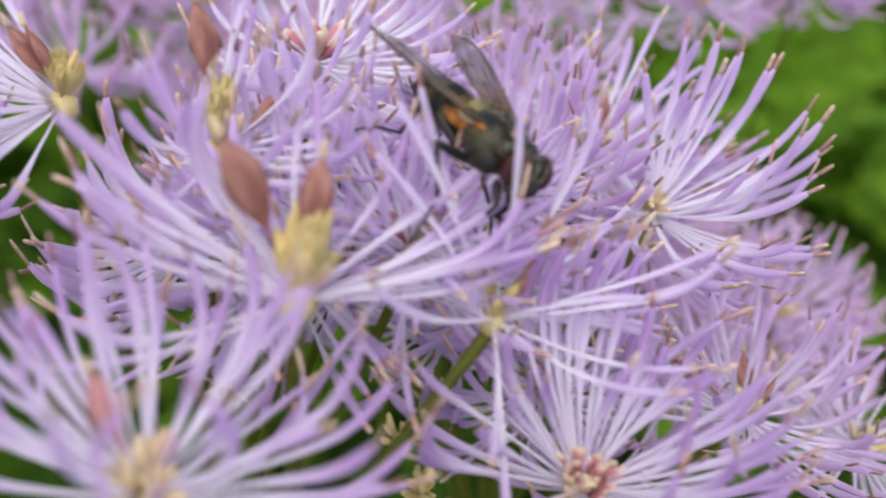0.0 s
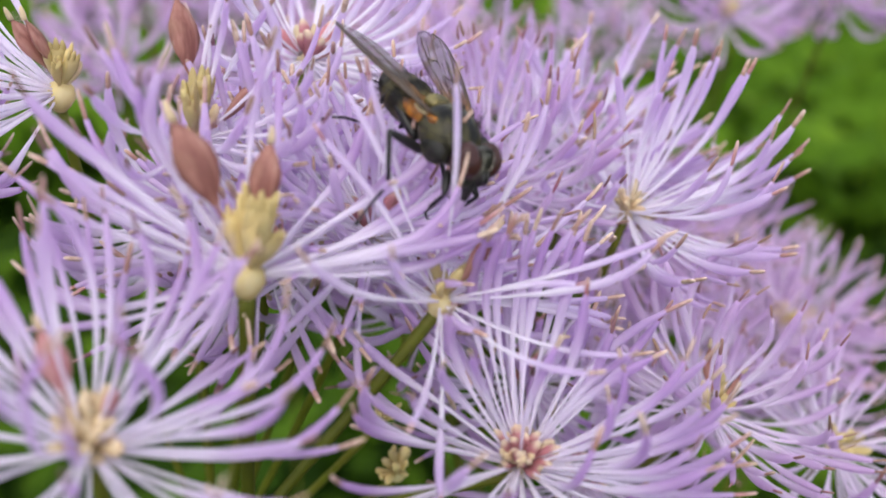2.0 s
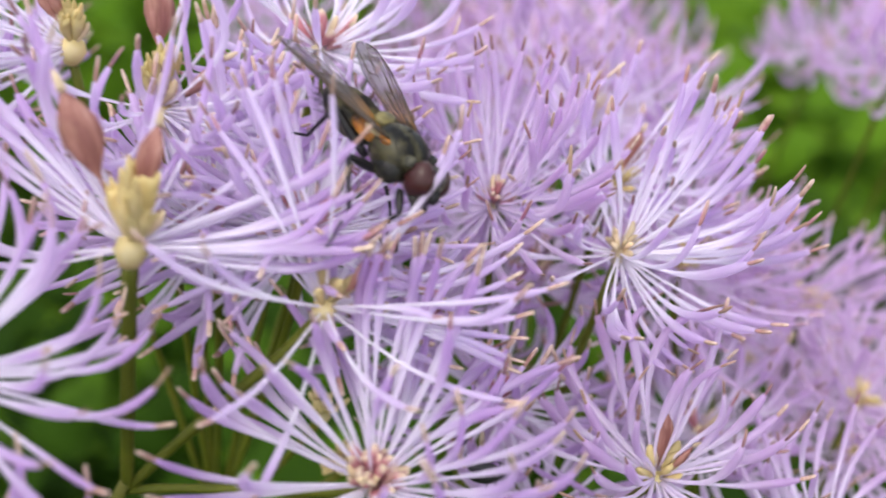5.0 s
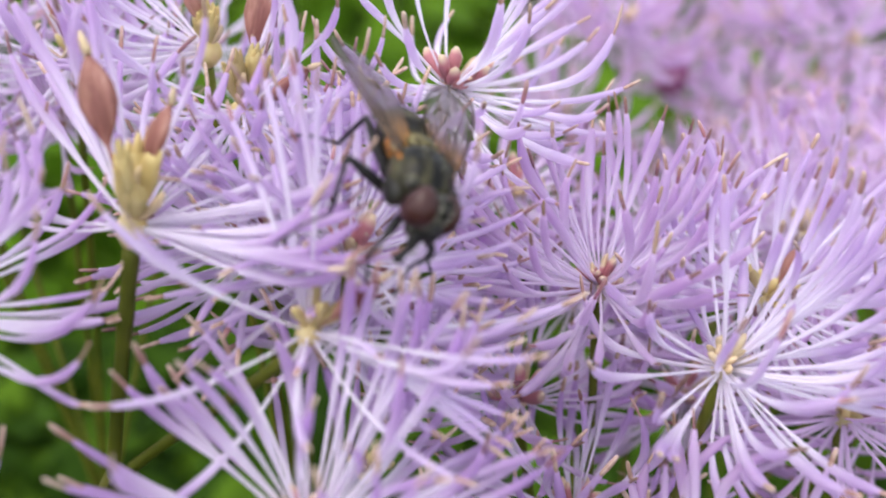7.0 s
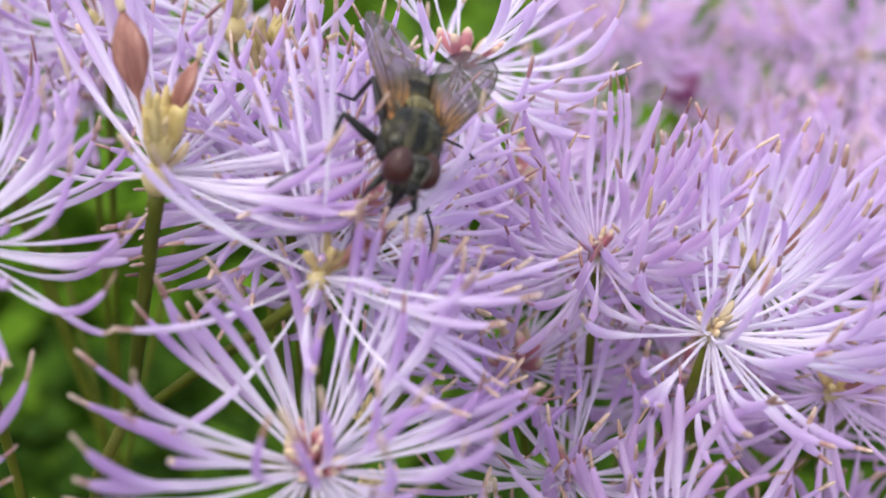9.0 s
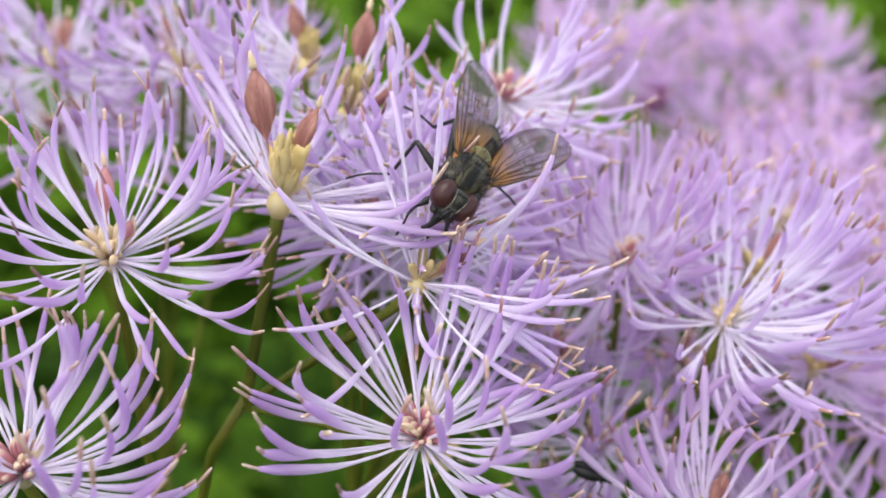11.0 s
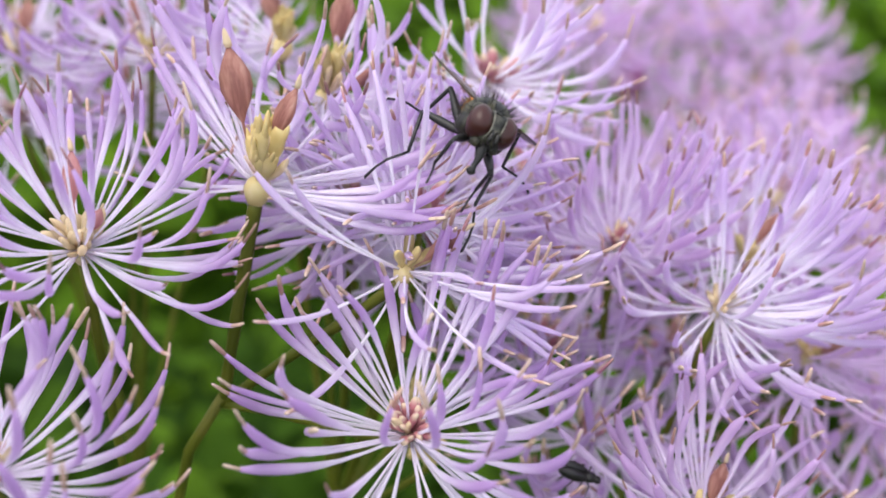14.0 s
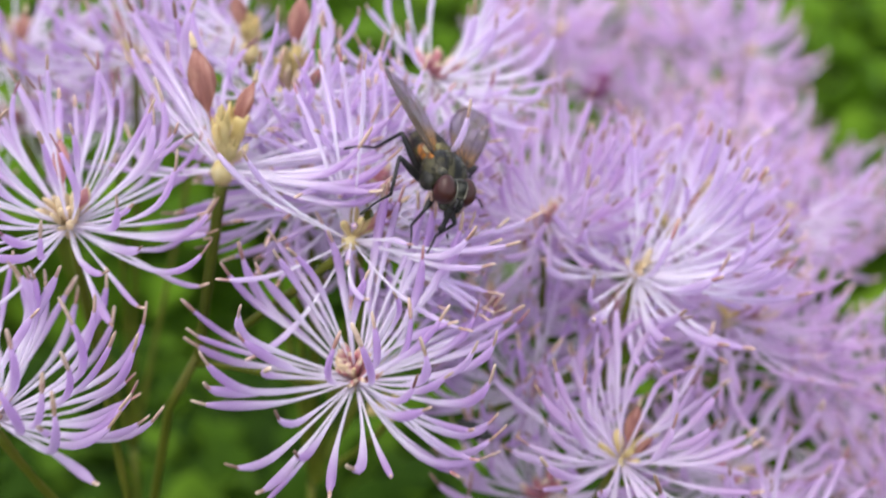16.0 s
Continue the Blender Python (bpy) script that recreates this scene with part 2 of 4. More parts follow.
def sheath_mesh(material, length, width):
    """A broad flattened lobe that splits into a few blunt teeth at its top."""
    bm = bmesh.new()
    pts = [Vector((0.10 * length * math.sin(2.4 * s), 0, s * length)) for s in (0, 0.15, 0.35, 0.55, 0.72, 0.82)]
    tube(bm, pts, [width * f for f in (0.34, 0.45, 0.74, 1.0, 0.95, 0.60)], 10, flat=0.5)
    for k, (across, tall) in enumerate(((-0.62, 0.20), (-0.05, 0.30), (0.55, 0.24))):
        foot = pts[4] + Vector((0, across * width * 0.9, 0))
        if k == 1:
            foot.x += 0.15 * width
        tube(bm, [foot + Vector((0.03 * s * length, across * width * 0.2 * s, s * tall * length)) for s in (-0.5, 0, 0.45, 0.8, 1.0)], [width * f for f in (0.30, 0.40, 0.34, 0.22, 0.07)], 7, flat=0.65)
    return mesh_of("lobe", bm, material)


LOBES = {"bold": sheath_mesh(YELLOW, 2.9 * MM, 0.50 * MM), "yellow": lobe_mesh(YELLOW, 1.5 * MM, 0.30 * MM), "cream": lobe_mesh(CREAM, 1.9 * MM, 0.33 * MM), "rose": lobe_mesh(TIPPED, 2.0 * MM, 0.36 * MM)}


def carpel_meshes(material, size, stalk):
    """A winged, flattened pod on a thin stalk, and its pale beak."""
    bm = bmesh.new()
    prof = [(0.0, 0.07), (0.5, 0.07), (1.0, 0.09), (1.15, 0.17), (1.38, 0.36), (1.62, 0.49), (1.85, 0.47), (2.1, 0.29), (2.28, 0.11), (2.36, 0.06)]
    pts, rad = [], []
    for h, r in prof:
        z = h * stalk if h <= 1 else stalk + (h - 1) / 1.36 * size
        pts.append(Vector((0.10 * size * math.sin(h * 1.3), 0, z)))
        rad.append(r * size * (0.5 if h <= 1 else 1.0) * 0.42)
    rings = tube(bm, pts, rad, 12, flat=0.42)
    for ring in rings[4:8]:  # three shallow ribs along the pod
        for k in (0, 4, 8):
            c = sum((v.co for v in ring), Vector()) / 12
            ring[k].co = c + (ring[k].co - c) * 1.13
    body = mesh_of("carpel", bm, material)
    bm = bmesh.new()
    end = pts[-1]
    tube(bm, [end + Vector((0.05 * s * size, 0, s * 0.24 * size - 0.02 * size)) for s in (0, 0.3, 0.7, 1.0)], [0.05 * size, 0.055 * size, 0.04 * size, 0.015 * size], 7)
    return body, mesh_of("beak", bm, CREAM)


CARPELS = {"tall": carpel_meshes(CARPEL, 3.5 * MM, 3.1 * MM), "brown": carpel_meshes(CARPEL, 3.3 * MM, 1.5 * MM), "small": carpel_meshes(CARPEL_ROSY, 2.0 * MM, 1.8 * MM), "rose": carpel_meshes(ROSE, 1.8 * MM, 0.5 * MM)}


def turn_to(d, up, roll=0.0):
    """The turn that lays x along d, with z as near to up as can be."""
    x = d.normalized()
    z = up - x * up.dot(x)
    z = z.normalized() if z.length > 1e-3 else Vector((0, 1, 0))
    return Matrix((x, z.cross(x), z)).transposed().to_4x4() @ Matrix.Rotation(roll, 4, "X")


def upright(d, spin=0.0):
    return d.normalized().to_track_quat("Z", "Y").to_matrix().to_4x4() @ Matrix.Rotation(spin, 4, "Z")


def facing(d, spin=0.0):
    """z along d; the broad side of a pod turned towards the open side of the plant."""
    z = d.normalized()
    y = Vector((0.94, 0.34, 0.0))
    y = (y - z * y.dot(z)).normalized()
    return Matrix((y.cross(z), y, z)).transposed().to_4x4() @ Matrix.Rotation(spin, 4, "Z")


def direction(az, el):
    a, e = radians(az), radians(el)
    return Vector((math.cos(a) * math.cos(e), math.sin(a) * math.cos(e), math.sin(e)))


def bezier(a, b, c, d, n):
    out = []
    for i in range(n + 1):
        s = i / n
        out.append(a * (1 - s) ** 3 + b * 3 * s * (1 - s) ** 2 + c * 3 * s * s * (1 - s) + d * s ** 3)
    return out


FLOWERS = {}
# where the fly stands and turns about; no stamen of the loose spray passes there
STANCES = [Vector(p) * MM + TOP for p in ((-0.4, 4.2, 6.0), (0.5, 3.2, 5.3), (1.2, 4.1, 6.6), (3.5, 3.9, 4.6), (1.8, 4.5, 5.8), (-2.0, 6.4, 6.7), (0.2, 6.0, 6.4))]


def clear_of_fly(at, d, length):
    for c in STANCES:
        s = min(max((c - at).dot(d), 0.0), length)
        if (at + d * s - c).length < 2.3 * MM:
            return False
    return True



def flower(key, place, reach, total, tone="lilac", heart="yellow", node=None, given=(), axis=(0, 0, 1), carpels=(), label="", seed=0, low=-14, high=84, lobes=8, thick=1.0, bare=(), stem=0.23, lobe=1.0, straight=False):
    """One flower head: pedicel, receptacle, heart of lobes and carpels, and a spray of stamens."""
    rng = random.Random(seed * 77 + 13)
    base = new("flower")
    at = Vector(place) * MM + TOP
    base.matrix_basis = Matrix.Translation(at)
    axis = Vector(axis).normalized()
    tagged(base, label or "lilac meadow-rue flower with a spray of thread-like stamens", "flower", "meadow-rue flowers")
    FLOWERS[key] = base
    # stamens: those of known direction first, then an even spray that fills the gaps
    ways = [direction(g[0], g[1]) for g in given]
    lengths = [g[2] if len(g) > 2 else reach for g in given]
    spin = axis.to_track_quat("Z", "Y")
    i = 0
    lo, hi = math.sin(radians(low)), math.sin(radians(high))
    while len(ways) < total and i < total * 12:
        i += 1
        z, a = rng.uniform(lo, hi), rng.uniform(0, 2 * math.pi)
        r = math.sqrt(max(0.0, 1 - z * z))
        d = spin @ Vector((math.cos(a) * r, math.sin(a) * r, z))
        el, az = math.degrees(math.asin(max(-1, min(1, d.z)))), math.degrees(math.atan2(d.y, d.x))
        if any(el < top and abs((az - mid + 180) % 360 - 180) < half for mid, half, top in bare):
            continue
        if all(d.angle(w) > radians(6) for w in ways) and clear_of_fly(at, d, reach * MM):
            ways.append(d)
    for k, d in enumerate(ways):
        known = k < len(given)
        fits = [q for q in SHAPES[tone] if q[2] > 0.03] if known or d.z < 0.7 else SHAPES[tone]
        if straight:
            fits = [q for q in SHAPES[tone] if -0.04 < q[2] < 0.085]
        fil, ant, _ = rng.choice(fits)
        size = lengths[k] / 10 if known else reach / 10 * rng.uniform(0.74, 1.04)
        st = new("stamen", fil)
        st.parent = base
        girth = thick * rng.uniform(0.86, 1.12)
        st.matrix_basis = turn_to(d, axis, rng.gauss(0, 0.3 if known else 0.5)) @ Matrix.Diagonal((size, girth, girth, 1))
        an = new("anther", ant)
        an.parent = st
    # receptacle and heart
    bm = bmesh.new()
    cup = 1.35 if heart == "bold" else 1.0
    tube(bm, [axis * (z * cup * MM) for z in (-0.75, -0.5, -0.15, 0.2, 0.45)], [r * cup * MM for r in (0.28, 0.42, 0.55, 0.45, 0.15)], 12)
    part("receptacle", bm, YELLOW if heart in ("yellow", "bold") else CREAM, base)
    for k in range(lobes):
        a = k * 2.4 + rng.uniform(-0.4, 0.4)
        lean = rng.uniform(0.08, 0.42) if heart == "bold" else rng.uniform(0.2, 1.05)
        d = spin @ Vector((math.cos(a) * math.sin(lean), math.sin(a) * math.sin(lean), math.cos(lean)))
        kind = heart if heart != "rose" or k % 5 else "cream"
        if heart == "bold" and k % 3 == 2:
            kind = "cream"
        lo_ = new("lobe", LOBES[kind])
        lo_.parent = base
        s = lobe * rng.uniform(0.8, 1.2)
        lo_.matrix_basis = Matrix.Translation(d * 0.35 * MM) @ upright(d, rng.uniform(0, 6)) @ Matrix.Diagonal((s, s, s * rng.uniform(0.8, 1.25), 1))
    for kind, az, el, spin_deg, size in carpels:
        body, beak = CARPELS[kind]
        c = new("carpel", body)
        c.parent = base
        c.matrix_basis = facing(direction(az, el), radians(spin_deg)) @ Matrix.Diagonal((size, size, size, 1))
        b = new("beak", beak)
        b.parent = c
    # pedicel down to its joint
    if node is not None:
        end = Vector(node) * MM + TOP - at
        mid = end * 0.28 - axis * (end.length * 0.08)
        pts = bezier(-axis * 0.6 * MM, mid, end * 0.7 + Vector((0, 0, 0.03 * end.length)), end, 14)
        bm = bmesh.new()
        tube(bm, pts, [(stem + 0.02 * math.sin(k * 1.7)) * MM * (1.12 - 0.012 * k) for k in range(15)], 9)
        part("pedicel", bm, STEM, base, "slender olive green flower stalk")
    return base


# Directions (azimuth, elevation) of the stamens that stand out on the nearest heads.
KNOWN = {
    "D": [(-146, 21, 10.5), (-126, 24, 10.3), (-107, 27, 10.8), (-107, 12), (-88, -2), (-78, -5), (-67, 11), (-56, 3), (-51, 11), (-38, 7), (-11, 6), (-1, 6), (0, 15), (2, 28), (-17, 36), (-24, 44), (75, 13), (69, 13), (60, 16), (12, 36), (0, 38), (95, 11), (95, -5), (-162, 40), (-156, 34), (176, 39), (160, 18), (-110, 42), (-100, 38), (-75, 21), (124, 5), (147, 5), (113, 70, 11.4), (105, 66, 11.3), (97, 63, 11.2), (90, 62, 11.3), (83, 62, 11.4), (74, 56, 11.5), (74, 50, 11.7), (68, 57, 11.2), (119, 64, 11.0), (98, 46, 11.3), (39, 32, 10.5), (44, 25, 10.4)],
    "A": [(170, 48), (-170, 47), (154, 40), (116, 66), (141, 27), (121, 36), (104, 34), (98, 39), (24, 52), (29, 48), (116, 41), (-17, 31), (13, 7), (11, -6), (-15, 0), (-24, -5), (-43, 27), (-57, 27), (-74, 47), (-62, 17), (17, 39), (21, 18)],
    "B": [(33, 24, 11.3), (28, 17, 10.8), (24, 13, 10.8), (23, 7, 12.3), (20, 10, 10.9), (18, 7, 10.7), (15, 5, 10.6), (13, 9, 10.4), (22, 4, 10.9), (38, 15, 10.0), (45, 20), (52, 13, 9.6), (60, 25), (85, 64), (89, 41), (112, 23), (120, 16), (127, 11), (88, -15), (156, 29), (169, 23), (173, 68), (-177, 64), (179, 43, 12.0), (-177, 37), (161, 54, 11.3), (156, 57, 11.2), (146, 22, 10.8), (171, 17, 10.8), (159, 18, 10.6), (177, -10), (-170, -12), (140, -6)],
    "V2": [(122, 81, 11.7), (136, 70, 11.0), (114, 62, 10.9), (106, 36, 11.7), (88, 41, 10.2), (128, 76, 11.3), (110, 70, 11.2), (96, 55, 10.6), (150, 62, 10.8)],
    "C": [(117, 88, 11.1), (159, 61, 10.9), (148, 66, 11.0), (173, 53, 9.6), (64, -2), (33, 13), (9, 10), (19, -7), (15, -13), (14, -16), (-96, 5, 9.5), (-5, -8, 9.6), (58, 47), (136, 1), (123, -12), (-43, 10, 8.9), (76, -5), (89, 10), (-7, 25, 10.3), (10, 18, 10.8), (-87, -26, 9.6), (47, 7, 11.3), (48, 52, 10.7), (-133, 37, 10.1), (-107, 45, 10.0)],
    "F": [(-104, 22), (-82, 21), (-78, 11), (-74, 11), (-52, 10), (-30, 7), (-16, 1), (-29, 33), (90, 3), (-6, 41), (36, 39), (24, 20), (-33, 31), (137, -9), (50, 51), (47, 49), (-47, 21), (58, 54), (128, 10), (14, 23), (111, 33), (-65, 48), (17, 57, 11.1), (25, 55, 11.0), (0, 40, 11.4), (8, 43, 11.2), (-5, 31, 10.2), (5, 24, 10.8), (50, 68, 11.2), (62, 65, 11.0), (74, 68, 10.8), (38, 61, 11.0), (10, 14, 11.2), (28, 67, 10.6)],
    "E": [(-117, 28), (-160, 31), (-157, 26), (175, 9), (157, 17), (146, 8), (-88, 41), (131, 21), (116, 7), (105, 13), (94, 67), (82, 41), (59, 57), (78, 18), (-18, 54), (64, 28), (5, 40), (-18, 40), (-44, 45), (-42, 12), (-67, 23), (73, 64), (64, 60), (127, 71), (138, 68), (130, 35), (155, 34), (-116, 15), (-102, 8), (-65, 11)],
    "N": [(34, 27), (30, 11), (71, 13), (76, 16), (87, 6), (24, -2), (-7, -1), (-9, -16), (-26, -17), (-35, 6), (-28, 14), (-41, 19), (144, -1), (-74, 21), (-65, 20), (131, 4), (102, 8), (-84, 21)],
    "H": [(20, 26), (15, 26), (3, 46), (29, 45), (-11, 41), (117, 17), (115, 14), (-14, 56), (134, 11), (136, 30), (153, 9), (153, -1), (-39, 56), (162, 16), (150, -8), (-26, 45), (-16, 32), (-9, 34)],
    "G": [(122, -17), (77, 3), (73, 6), (86, 2), (92, -2), (-57, 38), (-40, 32), (-49, 28), (57, 0), (96, -10), (79, -3), (116, -20), (57, -11), (-110, 39), (68, -6), (-34, 29)],
}
JOINT = (-8.1, -3.8, -10.7)
JOINT_LOW = (-10.0, -7.0, -30.0)
JOINT_E = (5.0, 22.0, -42.0)
JOINT_N = (-14.0, 14.0, -36.0)
JOINT_Q = (27.0, 32.0, -62.0)
JOINT_FAR = (-22.0, 112.0, -70.0)
JOINT_M = (-36.0, 12.0, -44.0)

flower("A", (-12.6, -9.0, -0.8), 9.8, 68, "lilac", "cream", JOINT_LOW, KNOWN["A"], (0.05, -0.15, 1), [("small", 150, 70, 0, 1.3), ("small", 30, 66, 20, 0.75)], "lilac meadow-rue flower with a cream heart and two brown pods", 1, lobes=28, lobe=0.8, thick=0.84, bare=[(-15, 45, 8)])
flower("B", (-8.1, -1.6, 2.0), 9.8, 38, "lilac", "bold", JOINT, KNOWN["B"], (0.14, 0.06, 1), [("tall", 172, 67, 15, 1.08), ("tall", 68, 70, -25, 0.84)], "lilac meadow-rue flower with yellow lobes and brown winged pods", 2, lobes=11, high=48, bare=[(-85, 95, 90)], stem=0.33, straight=True)
flower("C", (-0.3, 0.9, -0.4), 9.2, 36, "whitish", "yellow", JOINT, KNOWN["C"], (0.25, 0.1, 1), [("brown", 40, 45, 30, 0.8)], "pale lilac meadow-rue flower with yellow lobes", 3, high=50, bare=[(-110, 85, 60)], stem=0.27, lobes=6, thick=0.86, straight=True)
flower("D", (3.7, -2.7, -6.3), 10.0, 74, "violet", "rose", JOINT, KNOWN["D"], (0.1, -0.3, 1), [("rose", 30, 65, 0, 0.7)], "open lilac meadow-rue flower with a rose and cream heart", 4, lobes=34, lobe=0.7, thick=0.92, bare=[(-150, 60, 8)])
flower("E", (2.6, 18.3, -4.6), 9.8, 84, "pink", "rose", JOINT_E, KNOWN["E"], (0, 0, 1), [], "pinkish lilac meadow-rue flower with purple stamen ends", 5, lobes=16, lobe=0.6)
flower("F", (10.4, 16.9, -4.7), 9.9, 50, "pale", "cream", JOINT_E, KNOWN["F"], (0.1, -0.1, 1), [], "pale lilac meadow-rue flower with a yellow heart", 6, lobes=18, lobe=0.6)
flower("G", (-12.2, 7.6, 3.0), 9.3, 46, "pale", "bold", JOINT_N, KNOWN["G"], (0.15, -0.1, 1), [("tall", 113, 66, 20, 0.98), ("brown", 30, 40, 60, 0.9)], "lilac meadow-rue flower with yellow lobes and brown winged pods", 7, lobes=7, lobe=1.1, bare=[(165, 95, 90), (0, 180, -30)])
flower("H", (-8.3, -17.4, -7.3), 9.9, 58, "violet", "rose", JOINT_LOW, KNOWN["H"], (0, 0, 1), [], "open lilac meadow-rue flower with a rose and cream heart", 8, low=8, lobes=28, lobe=0.7)
flower("N", (-8.4, 18.4, 2.6), 10.0, 54, "whitish", "rose", JOINT_N, KNOWN["N"], (0.1, 0.1, 1), [("rose", -20, 35, 0, 1.0), ("rose", 20, 45, 60, 1.0)], "pale lilac meadow-rue flower with a rosy heart", 9, lobes=9, bare=[(185, 45, 60)])
flower("K", (8.4, 25.6, -5.8), 10.4, 62, "pale", "yellow", JOINT_E, (), (0.2, 0, 1), [("brown", 60, 60, 0, 0.8)], "pale lilac meadow-rue flower with a yellow heart", 10)
flower("L", (-19.6, 11.5, 3.0), 9.5, 30, "lilac", "bold", JOINT_N, (), (0.25, 0, 1), [("brown", 170, 58, 30, 0.85), ("brown", 200, 72, 80, 0.85)], "lilac meadow-rue flower with yellow lobes and brown winged pods", 11, lobe=0.8, low=-30, high=40, bare=[(20, 115, 90)])
flower("M", (-30.3, 9.9, -0.8), 10.0, 50, "lilac", "yellow", JOINT_M, (), (0, 0, 1), [("brown", 180, 60, 0, 0.9)], "", 12)
flower("M2", (-40.0, 6.0, -3.0), 10.0, 46, "lilac", "yellow", JOINT_M, (), (0, 0, 1), [("brown", 120, 60, 0, 0.9)], "", 13)
flower("M3", (-52.0, 14.0, -6.0), 10.0, 42, "pink", "yellow", JOINT_M, (), (0, 0, 1), [], "", 14)
flower("M5", (-41.6, 6.9, -9.1), 10.5, 50, "lilac", "rose", JOINT_M, (), (0, 0, 1), [], "", 35, thick=1.2)
flower("M6", (-35.4, 11.5, -7.0), 10.5, 50, "pink", "rose", JOINT_M, (), (0, 0, 1), [("brown", 150, 60, 0, 0.9)], "", 36, thick=1.2)
flower("M4", (-38.0, 24.0, -6.0), 10.0, 42, "lilac", "yellow", JOINT_M, (), (0, 0, 1), [], "", 15)
flower("R", (5.5, 14.4, -15.7), 9.5, 54, "violet", "rose", JOINT_E, (), (0, 0, 1), [], "pinkish lilac meadow-rue flower with purple stamen ends", 16, lobes=14, lobe=0.65)
flower("P", (15.3, 8.9, -12.4), 9.8, 54, "pink", "yellow", JOINT_E, (), (0.3, 0.15, 1), [("brown", 100, 62, 0, 0.75), ("brown", 20, 58, 40, 0.6)], "lilac meadow-rue flower with dark stamen ends and brown pods", 17, low=4)
flower("S", (13.5, 35.7, -16.1), 10.0, 56, "blush", "yellow", JOINT_E, (), (0.3, 0, 1), [("brown", 80, 55, 0, 0.8)], "", 18)
flower("T", (13.6, 27.6, -11.8), 9.8, 54, "blush", "yellow", JOINT_Q, (), (0.3, -0.1, 1), [("brown", -30, 50, 0, 0.9)], "pale lilac meadow-rue flower with a brown winged pod", 19, low=-30)
flower("Q", (28.9, 36.1, -25.8), 10.0, 50, "blush", "yellow", JOINT_Q, (), (0.2, 0, 1), [], "", 20)
flower("Q2", (24.0, 45.0, -24.0), 10.0, 48, "blush", "yellow", JOINT_Q, (), (0.1, 0, 1), [], "", 21)
flower("Q3", (25.6, 14.0, -19.1), 9.5, 50, "pink", "yellow", JOINT_Q, (), (0.4, -0.1, 1), [], "pale lilac meadow-rue flower with a yellow heart", 22)
flower("Q5", (36.8, 49.2, -35.0), 10.5, 48, "blush", "yellow", JOINT_Q, (), (0.2, 0, 1), [], "", 32, thick=1.3)
flower("Q6", (29.3, 36.3, -30.8), 10.5, 48, "blush", "yellow", JOINT_Q, (), (0.3, 0, 1), [], "", 33, thick=1.3)
flower("Q4", (10.1, 47.1, -12.0), 10.0, 48, "pink", "yellow", JOINT_E, (), (0, 0, 1), [], "", 23)
flower("V", (-3.6, 6.2, -0.8), 9.6, 84, "pale", "rose", JOINT_N, (), (-0.1, -0.1, 1), [("rose", 30, 40, 0, 0.8)], "pale lilac meadow-rue flower under the fly", 30, low=-20, high=80, thick=0.82, straight=True)
flower("V2", (-8.8, 6.4, -2.2), 9.8, 84, "pale", "rose", JOINT_N, KNOWN["V2"], (-0.15, -0.1, 1), [], "pinkish lilac meadow-rue flower half hidden behind the others", 34, low=-40, high=62, thick=0.9, straight=True, bare=[(10, 60, 90), (-70, 75, -18)])
flower("W", (-0.4, 16.8, -12.8), 9.5, 54, "pink", "rose", JOINT_E, (), (0, 0, 1), [], "pinkish lilac meadow-rue flower with purple stamen ends", 31)
flower("U1", (-4.0, 38.0, -13.0), 9.8, 52, "pink", "rose", JOINT_E, (), (0, 0, 1), [], "", 24)
flower("U2", (4.0, 42.0, -10.0), 10.0, 52, "pink", "yellow", JOINT_E, (), (0.1, 0, 1), [("brown", 80, 55, 0, 0.8)], "", 25)
flower("U3", (-4.0, 52.0, -14.0), 10.0, 48, "pink", "yellow", JOINT_E, (), (0, 0, 1), [], "", 26)
flower("U4", (17.0, 40.0, -20.0), 9.8, 54, "blush", "yellow", JOINT_Q, (), (0.2, 0, 1), [], "", 27)
for n, (p, joint) in enumerate([((-7.0, 13.0, -7.5), JOINT_N), ((-14.5, 14.5, -6.0), JOINT_N), ((3.5, 30.0, -17.5), JOINT_E), ((9.5, 11.5, -21.0), JOINT_E), ((-5.0, 29.0, -14.0), JOINT_E), ((17.5, 24.0, -22.0), JOINT_Q), ((-12.5, 31.0, -10.0), JOINT_N)]):
    flower("low%d" % n, p, 9.5, 60, "pale" if n < 2 else "pink", "rose", joint, (), (0.05, -0.05, 1), [], "pinkish lilac meadow-rue flower low in the head", 90 + n, low=-25, high=60, thick=1.35)
for n, p in enumerate([(-3.2, 7.8, -14.1), (-1.8, 7.8, -17.7)]):
    flower("spent%d" % n, p, 5.0, 0, "pale", "yellow", JOINT_N, (), (0.2 - 0.3 * n, -0.3, 1), [], "yellowish green spent flower without stamens", 120 + n, lobes=16, lobe=0.8)
far_rng = random.Random(4)
for n, p in enumerate([(21, 53, -38), (33, 62, -44), (-33, 119, -22), (-26, 99, -27), (-9, 85, -23), (-40, 132, -24), (-2, 62, -16), (-36, 73, -24),
                       (-20, 112, -20), (-30, 132, -34), (-18, 122, -36), (-16, 96, -36), (-4, 98, -32), (2, 112, -36), (-22, 86, -34), (4, 74, -26), (-12, 72, -27), (-28, 108, -40), (-44, 90, -20), (-36, 84, -16), (24, 116, -31), (-46, 118, -32)]):
    flower("far%d" % n, p, 11.5, 42, "blush", "yellow", (p[0] * 0.8, p[1], -72.0), (), (far_rng.uniform(-0.3, 0.3), far_rng.uniform(-0.3, 0.3), 1), [("brown", 100, 60, 0, 0.8)] if n % 3 == 0 else [], "pinkish lilac meadow-rue flower of a farther head", 40 + n, thick=2.1)


